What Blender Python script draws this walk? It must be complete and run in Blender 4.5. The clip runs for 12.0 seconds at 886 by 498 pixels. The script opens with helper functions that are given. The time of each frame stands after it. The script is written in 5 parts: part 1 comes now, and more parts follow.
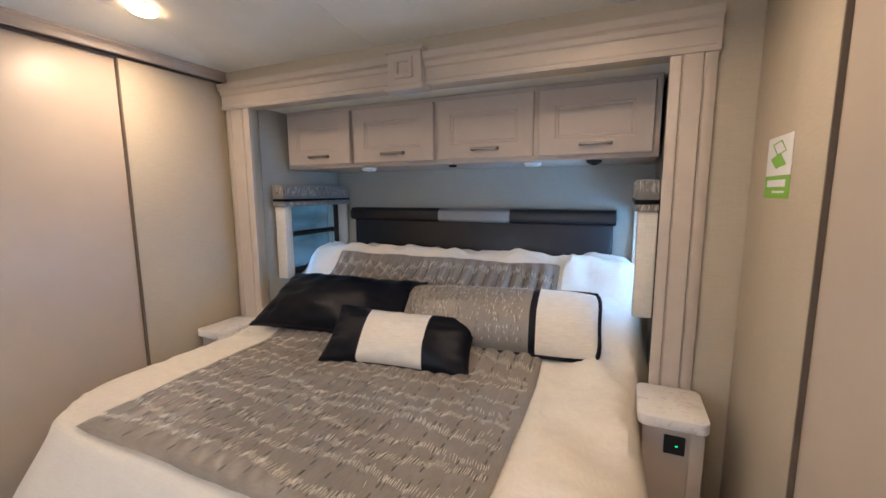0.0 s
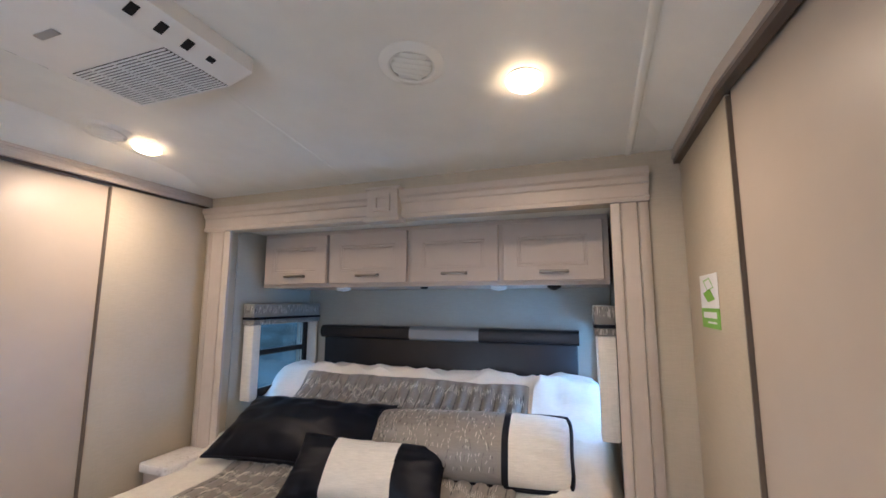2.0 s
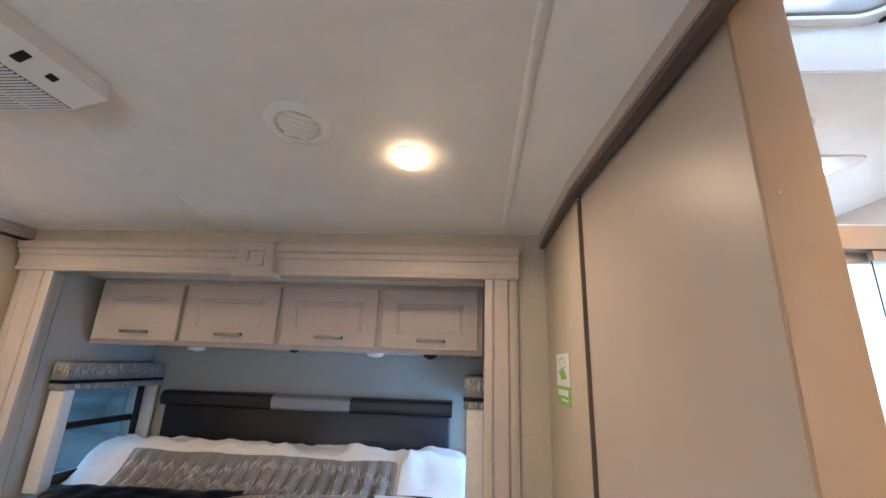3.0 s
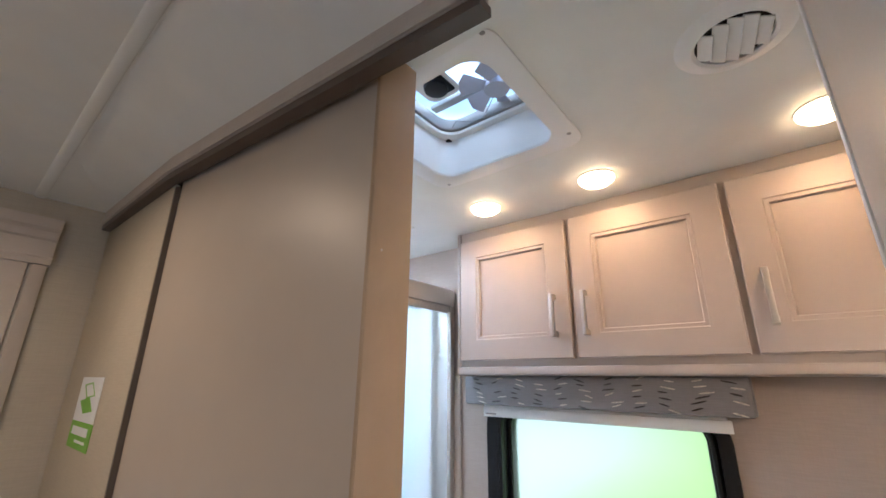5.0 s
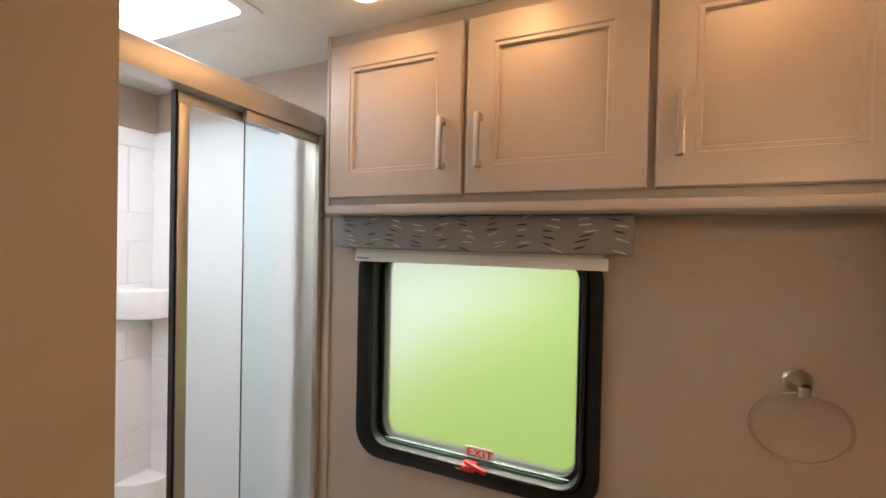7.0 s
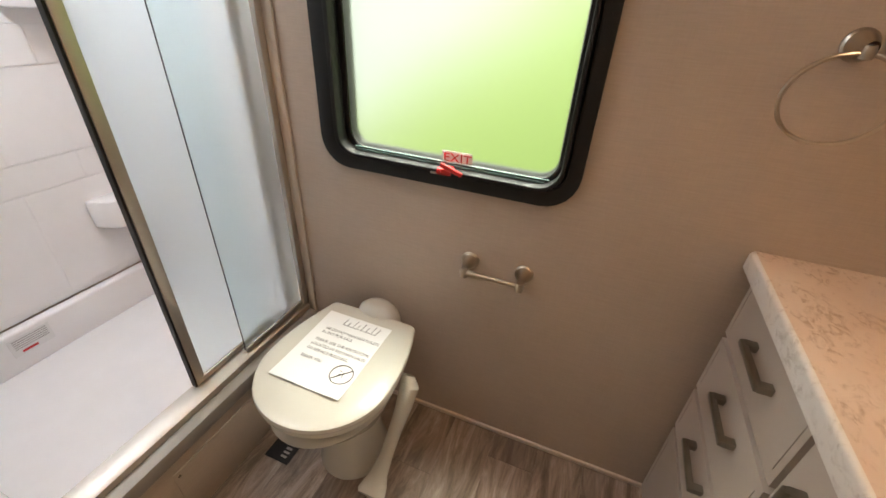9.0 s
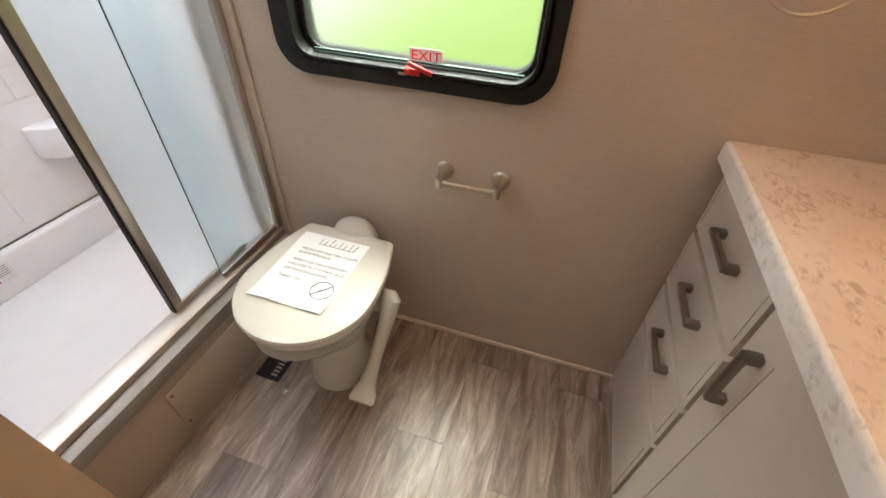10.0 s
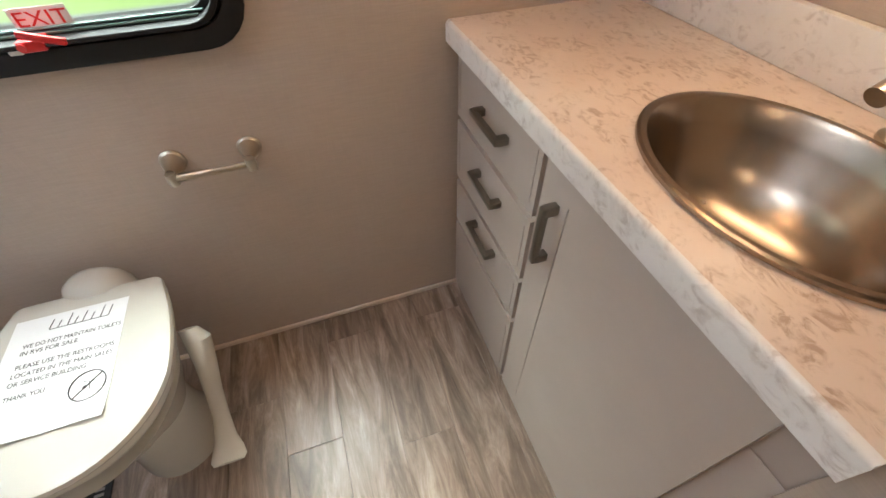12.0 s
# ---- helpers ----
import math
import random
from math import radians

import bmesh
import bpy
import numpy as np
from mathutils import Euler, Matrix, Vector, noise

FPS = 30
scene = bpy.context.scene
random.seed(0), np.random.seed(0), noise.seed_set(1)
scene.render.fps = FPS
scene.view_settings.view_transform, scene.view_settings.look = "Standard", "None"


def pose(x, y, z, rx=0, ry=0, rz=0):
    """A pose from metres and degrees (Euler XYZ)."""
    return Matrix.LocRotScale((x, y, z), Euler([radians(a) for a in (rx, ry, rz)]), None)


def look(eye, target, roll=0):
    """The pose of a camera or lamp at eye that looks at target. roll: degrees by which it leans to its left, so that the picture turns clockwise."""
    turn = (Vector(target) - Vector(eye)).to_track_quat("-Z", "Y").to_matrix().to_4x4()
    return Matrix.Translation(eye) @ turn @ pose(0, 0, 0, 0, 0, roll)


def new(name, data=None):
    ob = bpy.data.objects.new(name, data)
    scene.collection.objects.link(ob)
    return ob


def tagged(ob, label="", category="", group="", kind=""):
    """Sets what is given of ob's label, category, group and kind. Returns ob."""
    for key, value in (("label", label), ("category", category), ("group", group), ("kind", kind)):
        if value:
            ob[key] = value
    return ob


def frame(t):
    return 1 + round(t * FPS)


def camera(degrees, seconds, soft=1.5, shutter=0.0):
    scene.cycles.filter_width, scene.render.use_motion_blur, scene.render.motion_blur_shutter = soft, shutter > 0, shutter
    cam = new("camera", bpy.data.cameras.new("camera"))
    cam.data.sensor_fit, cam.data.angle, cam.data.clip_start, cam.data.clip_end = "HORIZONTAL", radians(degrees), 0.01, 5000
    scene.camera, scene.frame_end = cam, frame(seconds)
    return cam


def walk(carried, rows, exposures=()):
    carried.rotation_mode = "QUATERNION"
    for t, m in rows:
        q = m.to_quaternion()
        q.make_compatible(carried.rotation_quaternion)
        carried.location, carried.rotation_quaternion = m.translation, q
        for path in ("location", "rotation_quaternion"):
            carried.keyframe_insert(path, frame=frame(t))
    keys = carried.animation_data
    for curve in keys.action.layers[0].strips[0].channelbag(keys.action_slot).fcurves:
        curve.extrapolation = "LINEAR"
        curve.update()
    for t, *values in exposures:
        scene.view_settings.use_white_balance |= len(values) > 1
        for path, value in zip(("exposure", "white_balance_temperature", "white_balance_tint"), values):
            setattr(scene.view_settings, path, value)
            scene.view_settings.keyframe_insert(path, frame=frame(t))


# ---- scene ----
cam = camera(94.8, 12.0, soft=1.6)
PATH = [
    (0, (0.169, 0.093, 1.498), (-0.637, 1.903, 1.221), -0.3),
    (0.5, (0.177, 0.073, 1.519), (-0.625, 1.902, 1.417), -0.3),
    (1, (0.182, 0.056, 1.528), (-0.615, 1.891, 1.539), -0.2),
    (1.5, (0.182, 0.045, 1.53), (-0.584, 1.889, 1.653), -0.2),
    (2, (0.186, 0.018, 1.545), (-0.479, 1.886, 1.805), 0.2),
    (2.5, (0.201, -0.001, 1.559), (-0.269, 1.898, 1.974), 1.2),
    (3, (0.225, 0.034, 1.577), (0.076, 1.951, 2.126), 2.1),
    (3.5, (0.25, 0.071, 1.596), (0.561, 1.944, 2.224), 2.3),
    (3.7, (0.252, 0.04, 1.589), (0.768, 1.854, 2.253), 2.4),
    (5.3, (0.240, 0.134, 1.629), (1.835, 1.204, 2.189), 0.3),
    (5.5, (0.259, 0.141, 1.626), (1.908, 1.142, 2.155), 0.2),
    (6, (0.339, 0.174, 1.615), (2.086, 1.058, 2.021), 0.4),
    (6.5, (0.421, 0.195, 1.59), (2.226, 1.027, 1.815), 0.8),
    (7, (0.477, 0.211, 1.562), (2.309, 1.014, 1.537), 1.2),
    (7.5, (0.516, 0.225, 1.521), (2.334, 0.995, 1.206), 1.8),
    (7.7, (0.529, 0.227, 1.506), (2.326, 0.983, 1.061), 1.9),
    (9.3, (0.601, 0.223, 1.301), (2.14, 0.781, 0.151), 3.0),
    (9.5, (0.594, 0.217, 1.291), (2.095, 0.745, 0.08), 2.8),
    (10, (0.585, 0.209, 1.27), (2.034, 0.637, -0.04), 2.6),
    (10.5, (0.578, 0.198, 1.259), (2.013, 0.488, -0.103), 1.9),
    (11, (0.544, 0.19, 1.26), (1.958, 0.262, -0.153), 1.2),
    (11.5, (0.587, 0.188, 1.233), (1.962, 0.019, -0.21), 0.1),
    (12, (0.665, 0.175, 1.207), (1.943, -0.238, -0.275), -1.3),
]
EXPOSURES = [(0.0, 0.15, 5500, 13), (1.5, 0.14, 5300, 13), (2.5, 0.16, 5100, 13), (3.0, 0.08, 5400, 14), (3.5, 0.02, 5300, 13), (4.6, -0.38, 5200, 12),
             (5.5, -0.62, 5200, 12), (6.0, -0.74, 5250, 11), (6.5, -0.92, 5900, 13), (7.0, -1.00, 6800, 16), (7.5, -0.93, 6900, 16),
             (9.5, -0.62, 6600, 14), (10.5, -0.46, 6350, 13), (11.5, -0.50, 6500, 15), (12.0, -0.42, 5900, 12)]
walk(cam, [(t, look(eye, target, roll)) for t, eye, target, roll in PATH], EXPOSURES)

# ---- world, sun, lamps ----
world = bpy.data.worlds.new("world")
scene.world = world
world.use_nodes = True
wn = world.node_tree
sky = wn.nodes.new("ShaderNodeTexSky")
sky.sky_type, sky.sun_disc = "NISHITA", False
sky.sun_elevation, sky.sun_rotation = radians(53), radians(190)
wn.links.new(sky.outputs[0], wn.nodes["Background"].inputs[0])
wn.nodes["Background"].inputs[1].default_value = 0.12


def lamp(name, kind, m, energy, color, **kw):
    data = bpy.data.lights.new(name, kind)
    data.energy, data.color = energy, color
    if kind == "AREA":
        data.shape, data.size, data.size_y = kw.get("shape", "RECTANGLE"), kw["size"], kw.get("size_y", kw["size"])
        data.spread = kw.get("spread", math.pi)
    elif kind == "POINT":
        data.shadow_soft_size = kw["size"]
    else:
        data.angle = kw["angle"]
    ob = new(name, data)
    ob.matrix_world = m
    return ob


WARM = (1.0, 0.70, 0.43)
DAY = (0.86, 0.94, 1.0)
lamp("sun", "SUN", look((-1, -6, 8), (0, 0, 0)), 3.0, (1.0, 0.95, 0.88), angle=radians(0.5))
BED_LAMPS = [(-1.345, 1.022, 2.116), (0.051, 1.018, 2.117), (-1.327, -0.35, 2.147), (0.063, -0.35, 2.147)]
BATH_LAMPS = [(1.257, 0.766, 2.147), (1.270, 0.420, 2.147), (1.250, -0.039, 2.147)]
for x, y, z in BED_LAMPS:
    lamp("ceiling_lamp_light", "AREA", look((x, y, z - 0.03), (x, y, 0)), 4.1, WARM, shape="DISK", size=0.10, spread=2.7)
for x, y, z in BATH_LAMPS:
    lamp("ceiling_lamp_light", "AREA", look((x, y, z - 0.026), (x, y, 0)), 1.05, (1.0, 0.52, 0.22), shape="DISK", size=0.09)
# added fill that brightens the bath walls, from an unseen bar
lamp("added_bath_fill_light", "AREA", look((1.04, -0.222, 1.74), (1.25, 0.7, 0.9)), 4.5, (1.0, 0.67, 0.39), size=0.36, size_y=0.05)
lamp("vanity_lamp_light", "AREA", look((1.02, -0.42, 1.28), (1.0, -0.38, 0)), 1.5, (1.0, 0.66, 0.36), size=0.30, size_y=0.06)
# daylight in the openings
lamp("bath_window_light", "AREA", look((2.22, 0.95, 2.98), (1.2, 0.42, 0.3)), 560.0, (0.93, 1.0, 0.86), size=1.5, size_y=1.5)
lamp("skylight_light", "AREA", look((1.02, 1.42, 2.235), (1.02, 1.42, 0)), 18.0, DAY, size=0.36, size_y=0.6)
lamp("roof_vent_light", "AREA", look((0.862, 0.58, 2.355), (0.862, 0.58, 0)), 1.0, DAY, size=0.26, size_y=0.26)
lamp("bedroom_window_light", "AREA", look((-0.6, -0.985, 1.35), (-0.4, 1.0, 1.0)), 8.5, DAY, size=0.8, size_y=0.5)
lamp("slide_window_light_right", "AREA", look((0.34, 1.86, 1.26), (-1, 1.80, 0.9)), 6.0, (0.38, 0.66, 1.0), size=0.36, size_y=0.34)
lamp("slide_window_light_left", "AREA", look((-2.3, 1.9, 2.5), (-1.0, 1.85, 0.9)), 24.0, (0.38, 0.66, 1.0), size=0.6, size_y=0.6)


# ---- materials ----
def nodes_of(name):
    m = bpy.data.materials.new(name)
    m.use_nodes = True
    return m, m.node_tree, m.node_tree.nodes["Principled BSDF"]


def coords(nt, scale, rot=(0, 0, 0)):
    tc = nt.nodes.new("ShaderNodeTexCoord")
    mp = nt.nodes.new("ShaderNodeMapping")
    nt.links.new(tc.outputs["Object"], mp.inputs[0])
    mp.inputs["Scale"].default_value = scale if isinstance(scale, tuple) else (scale,) * 3
    mp.inputs["Rotation"].default_value = rot
    return mp.outputs[0]


def noise_tex(nt, vec, scale, detail=4.0, rough=0.55, distort=0.0):
    n = nt.nodes.new("ShaderNodeTexNoise")
    nt.links.new(vec, n.inputs["Vector"])
    n.inputs["Scale"].default_value, n.inputs["Detail"].default_value = scale, detail
    n.inputs["Roughness"].default_value, n.inputs["Distortion"].default_value = rough, distort
    return n.outputs["Fac"]


def ramp(nt, fac, stops):
    r = nt.nodes.new("ShaderNodeValToRGB")
    while len(r.color_ramp.elements) < len(stops):
        r.color_ramp.elements.new(0.5)
    for e, (p, c) in zip(r.color_ramp.elements, stops):
        e.position, e.color = p, (*c, 1) if len(c) == 3 else c
    nt.links.new(fac, r.inputs[0])
    return r.outputs[0]


def mixc(nt, fac, a, b, mode="MIX"):
    m = nt.nodes.new("ShaderNodeMix")
    m.data_type, m.blend_type = "RGBA", mode
    for sock, v in ((m.inputs[0], fac), (m.inputs[6], a), (m.inputs[7], b)):
        if isinstance(v, (int, float)):
            sock.default_value = v
        elif isinstance(v, tuple):
            sock.default_value = (*v, 1)
        else:
            nt.links.new(v, sock)
    return m.outputs[2]


def mathn(nt, op, a, b=None):
    m = nt.nodes.new("ShaderNodeMath")
    m.operation = op
    for sock, v in ((m.inputs[0], a), (m.inputs[1], b)):
        if isinstance(v, (int, float)):
            sock.default_value = v
        elif v is not None:
            nt.links.new(v, sock)
    return m.outputs[0]


def bump(nt, bsdf, height, strength, dist=0.002):
    b = nt.nodes.new("ShaderNodeBump")
    b.inputs["Strength"].default_value, b.inputs["Distance"].default_value = strength, dist
    nt.links.new(height, b.inputs["Height"])
    nt.links.new(b.outputs[0], bsdf.inputs["Normal"])


def shade(c, k):
    return tuple(min(1.0, v * k) for v in c)


def plain(name, col, rough=0.5, metal=0.0, var=0.06, scale=9.0, bumps=0.05, fine=260.0, spec=0.5):
    m, nt, b = nodes_of(name)
    big = noise_tex(nt, coords(nt, 1.0), scale, 4)
    small = noise_tex(nt, coords(nt, 1.0), fine, 2)
    col_out = ramp(nt, big, [(0.3, shade(col, 1 - var)), (0.7, shade(col, 1 + var))])
    nt.links.new(col_out, b.inputs["Base Color"])
    b.inputs["Metallic"].default_value = metal
    b.inputs["Specular IOR Level"].default_value = spec
    r = mathn(nt, "MULTIPLY_ADD", small, 0.10)
    r.node.inputs[2].default_value = rough - 0.05
    nt.links.new(r, b.inputs["Roughness"])
    if bumps:
        bump(nt, b, small, bumps, 0.001)
    return m


def woven(name, col, rough=0.6, pitch=420.0, var=0.10, strength=0.25, streak=0.12):
    """Vinyl wall covering or cloth with a fine cross weave and long faint threads."""
    m, nt, b = nodes_of(name)
    a = noise_tex(nt, coords(nt, (pitch, pitch, pitch * 0.06)), 1.0, 2)
    c = noise_tex(nt, coords(nt, (pitch * 0.06, pitch * 0.06, pitch)), 1.0, 2)
    weave = mathn(nt, "ADD", mathn(nt, "MULTIPLY", a, 0.34), mathn(nt, "MULTIPLY", c, 0.66))
    big = noise_tex(nt, coords(nt, 1.0), 3.0, 5)
    base = ramp(nt, big, [(0.3, shade(col, 1 - var * 0.5)), (0.7, shade(col, 1 + var * 0.5))])
    threads = ramp(nt, weave, [(0.36, shade((1, 1, 1), 1 - streak)), (0.64, (1, 1, 1))])
    nt.links.new(mixc(nt, 1.0, base, threads, "MULTIPLY"), b.inputs["Base Color"])
    b.inputs["Roughness"].default_value = rough
    bump(nt, b, weave, strength, 0.001)
    return m


def emissive(name, col, strength):
    m, nt, b = nodes_of(name)
    b.inputs["Base Color"].default_value = (*col, 1)
    b.inputs["Emission Color"].default_value = (*col, 1)
    b.inputs["Emission Strength"].default_value = strength
    return m


def glass(name, rough=0.0, tint=(1, 1, 1), ior=1.45):
    m, nt, b = nodes_of(name)
    b.inputs["Base Color"].default_value = (*tint, 1)
    b.inputs["Transmission Weight"].default_value = 1.0
    b.inputs["IOR"].default_value = ior
    n = noise_tex(nt, coords(nt, 1.0), 60.0, 3)
    r = mathn(nt, "MULTIPLY_ADD", n, 0.04)
    r.node.inputs[2].default_value = max(rough - 0.02, 0.0)
    nt.links.new(r, b.inputs["Roughness"])
    return m


def wood_planks():
    m, nt, b = nodes_of("grey_vinyl_plank")
    oi = nt.nodes.new("ShaderNodeObjectInfo")
    tc = nt.nodes.new("ShaderNodeTexCoord")
    off = nt.nodes.new("ShaderNodeVectorMath")
    off.operation = "MULTIPLY_ADD"
    comb = nt.nodes.new("ShaderNodeCombineXYZ")
    for i in range(3):
        nt.links.new(oi.outputs["Random"], comb.inputs[i])
    nt.links.new(comb.outputs[0], off.inputs[0])
    off.inputs[1].default_value = (7.3, 11.1, 3.7)
    nt.links.new(tc.outputs["Object"], off.inputs[2])
    mp = nt.nodes.new("ShaderNodeMapping")
    nt.links.new(off.outputs[0], mp.inputs[0])
    mp.inputs["Scale"].default_value = (3.4, 21.0, 1.0)
    grain = noise_tex(nt, mp.outputs[0], 1.0, 10, 0.72, 0.9)
    mp2 = nt.nodes.new("ShaderNodeMapping")
    nt.links.new(off.outputs[0], mp2.inputs[0])
    mp2.inputs["Scale"].default_value = (2.4, 9.0, 1.0)
    cloud = noise_tex(nt, mp2.outputs[0], 1.0, 4, 0.5, 0.8)
    base = ramp(nt, grain, [(0.30, (0.12, 0.088, 0.068)), (0.44, (0.25, 0.195, 0.155)), (0.56, (0.42, 0.345, 0.29)), (0.70, (0.66, 0.585, 0.52))])
    tint = ramp(nt, cloud, [(0.3, (0.62, 0.56, 0.52)), (0.7, (1.0, 0.98, 0.95))])
    tone = ramp(nt, oi.outputs["Random"], [(0.0, (0.80, 0.78, 0.76)), (1.0, (1.0, 1.0, 1.0))])
    c = mixc(nt, 1.0, mixc(nt, 1.0, base, tint, "MULTIPLY"), tone, "MULTIPLY")
    nt.links.new(c, b.inputs["Base Color"])
    rr = ramp(nt, grain, [(0.3, (0.42,) * 3), (0.7, (0.30,) * 3)])
    nt.links.new(rr, b.inputs["Roughness"])
    bump(nt, b, grain, 0.25, 0.0015)
    return m


def marble(name, base, vein, pale):
    m, nt, b = nodes_of(name)
    a = noise_tex(nt, coords(nt, 1.0), 14.0, 7, 0.62, 1.6)
    c = noise_tex(nt, coords(nt, 1.0), 3.5, 5, 0.6, 0.6)
    d = noise_tex(nt, coords(nt, (34.0, 60.0, 48.0)), 1.0, 5, 0.62, 1.4)
    body = ramp(nt, c, [(0.3, base), (0.62, pale)])
    flecks = ramp(nt, a, [(0.44, (0, 0, 0)), (0.60, (1, 1, 1))])
    flk2 = ramp(nt, d, [(0.47, (0, 0, 0)), (0.62, (1, 1, 1))])
    f = mathn(nt, "MULTIPLY", mathn(nt, "MULTIPLY", flecks, flk2), 0.75)
    nt.links.new(mixc(nt, f, body, vein), b.inputs["Base Color"])
    b.inputs["Roughness"].default_value = 0.32
    bump(nt, b, d, 0.04, 0.001)
    return m


def stitched(name, ground, light, dark, along=1, band=7.0, metal_thread=True):
    """Satin with crosswise bands of short light and dark threads. along: the axis (0 or 1) in which the threads run."""
    m, nt, b = nodes_of(name)
    fine = [210.0, 210.0, 210.0]
    fine[along] = 30.0
    wob = noise_tex(nt, coords(nt, 1.0), 9.0, 3)
    t = noise_tex(nt, coords(nt, tuple(fine)), 1.0, 2, 0.5, 0.35)
    t2 = noise_tex(nt, coords(nt, tuple(v * 0.93 for v in fine), (0, 0, 0.04)), 1.0, 2, 0.5, 0.35)
    tc = nt.nodes.new("ShaderNodeTexCoord")
    sep = nt.nodes.new("ShaderNodeSeparateXYZ")
    nt.links.new(tc.outputs["Object"], sep.inputs[0])
    ph = mathn(nt, "ADD", mathn(nt, "MULTIPLY", sep.outputs[along], band * 6.2832), mathn(nt, "MULTIPLY", wob, 5.0))
    wave = mathn(nt, "SINE", ph)
    gate = ramp(nt, mathn(nt, "MULTIPLY_ADD", wave, 0.5), [(0.35, (0, 0, 0)), (0.75, (1, 1, 1))])
    gate.node.inputs[0].links[0].from_node.inputs[2].default_value = 0.5
    sl = mathn(nt, "MULTIPLY", ramp(nt, t, [(0.52, (0, 0, 0)), (0.56, (1, 1, 1))]), gate)
    sd = mathn(nt, "MULTIPLY", ramp(nt, t2, [(0.56, (0, 0, 0)), (0.60, (1, 1, 1))]), gate)
    big = noise_tex(nt, coords(nt, 1.0), 5.0, 4)
    g = ramp(nt, big, [(0.3, shade(ground, 0.86)), (0.7, shade(ground, 1.12))])
    c = mixc(nt, mathn(nt, "MULTIPLY", sl, 0.85), g, light)
    c = mixc(nt, mathn(nt, "MULTIPLY", sd, 0.8), c, dark)
    nt.links.new(c, b.inputs["Base Color"])
    b.inputs["Roughness"].default_value = 0.42
    b.inputs["Sheen Weight"].default_value = 0.25
    bump(nt, b, t, 0.18, 0.002)
    return m


def grained(name, col, rough=0.45):
    """Painted wood with a faint grain along its length."""
    m, nt, b = nodes_of(name)
    g = noise_tex(nt, coords(nt, (9.0, 160.0, 9.0)), 1.0, 5, 0.6, 0.4)
    big = noise_tex(nt, coords(nt, 1.0), 3.0, 4)
    c = mixc(nt, 1.0, ramp(nt, g, [(0.3, shade(col, 0.93)), (0.7, shade(col, 1.04))]), ramp(nt, big, [(0.3, (0.95, 0.95, 0.95)), (0.7, (1, 1, 1))]), "MULTIPLY")
    nt.links.new(c, b.inputs["Base Color"])
    b.inputs["Roughness"].default_value = rough
    bump(nt, b, g, 0.04, 0.001)
    return m


WALL = woven("beige_woven_wall_vinyl", (0.47, 0.385, 0.315), streak=0.085)
BEDWALL = woven("cream_woven_wall_vinyl", (0.46, 0.40, 0.30), streak=0.08)
# bedroom vinyl again, with the alcove's cool daylight put into its colour
SLIDEWALL = woven("daylight_tinted_vinyl", (0.36, 0.35, 0.30), streak=0.08)
CEIL = plain("ceiling_vinyl", (0.76, 0.76, 0.71), 0.55, var=0.03, bumps=0.08, fine=180)
TAUPE = plain("taupe_cabinet_laminate", (0.46, 0.395, 0.34), 0.42, var=0.03, bumps=0.03)
PANEL = plain("taupe_door_laminate", (0.48, 0.41, 0.33), 0.39, var=0.025, bumps=0.02)
TRIM = grained("pale_oak_trim", (0.49, 0.425, 0.355))
PALE = grained("pale_base_trim", (0.66, 0.55, 0.46))
FASCIA = woven("taupe_fascia_moulding", (0.47, 0.415, 0.36), 0.45, 300, 0.08, 0.12, 0.10)
EDGE = grained("tan_edge_trim", (0.42, 0.305, 0.195), 0.5)
DARK = plain("dark_bronze_rail", (0.12, 0.092, 0.078), 0.38, 0.4, bumps=0)
SEAM = plain("brown_seam_strip", (0.12, 0.09, 0.065), 0.5, bumps=0)
CHANNEL = plain("grey_green_sash_channel", (0.10, 0.16, 0.15), 0.3, bumps=0)
BLACK = plain("black_plastic", (0.010, 0.010, 0.011), 0.48, bumps=0.05, spec=0.3)
SILL = plain("satin_grey_metal_sill", (0.30, 0.275, 0.25), 0.5, 0.55, var=0.05, bumps=0.02)
WHITE_PL = plain("white_plastic", (0.78, 0.78, 0.76), 0.38, var=0.02, bumps=0.02)
FIBRE = plain("white_fibreglass", (0.85, 0.84, 0.85), 0.22, var=0.02, bumps=0.0)
NICKEL = plain("brushed_nickel", (0.50, 0.44, 0.36), 0.30, 1.0, var=0.08, bumps=0, fine=30)
CHROME = plain("satin_aluminium", (0.56, 0.52, 0.47), 0.46, 1.0, var=0.04, bumps=0.0)
PULL = plain("pewter_pull", (0.26, 0.235, 0.20), 0.36, 1.0, var=0.05, bumps=0, fine=30)
STEEL = plain("brushed_steel_bowl", (0.38, 0.31, 0.245), 0.25, 1.0, var=0.10, scale=4, bumps=0, fine=14)
PORC = plain("bone_toilet_plastic", (0.53, 0.51, 0.45), 0.22, var=0.02, bumps=0.0)
PAPER = plain("white_paper", (0.74, 0.74, 0.74), 0.7, var=0.02, bumps=0.05)
INK = plain("black_ink", (0.03, 0.03, 0.03), 0.6, bumps=0)
RED = plain("red_plastic", (0.55, 0.02, 0.02), 0.35, bumps=0)
GREEN = plain("green_print", (0.20, 0.46, 0.04), 0.45, bumps=0)
GREY = plain("grey_plastic", (0.30, 0.29, 0.28), 0.4, bumps=0)
QUILT = woven("cream_quilt_cloth", (0.72, 0.67, 0.58), 0.62, 700, 0.06, 0.2, 0.10)
LINEN = woven("cream_linen", (0.72, 0.68, 0.60), 0.7, 500, 0.06, 0.3, 0.16)
SATIN_BLACK = plain("black_satin", (0.004, 0.005, 0.009), 0.42, var=0.2, bumps=0.06, fine=500, spec=0.16)
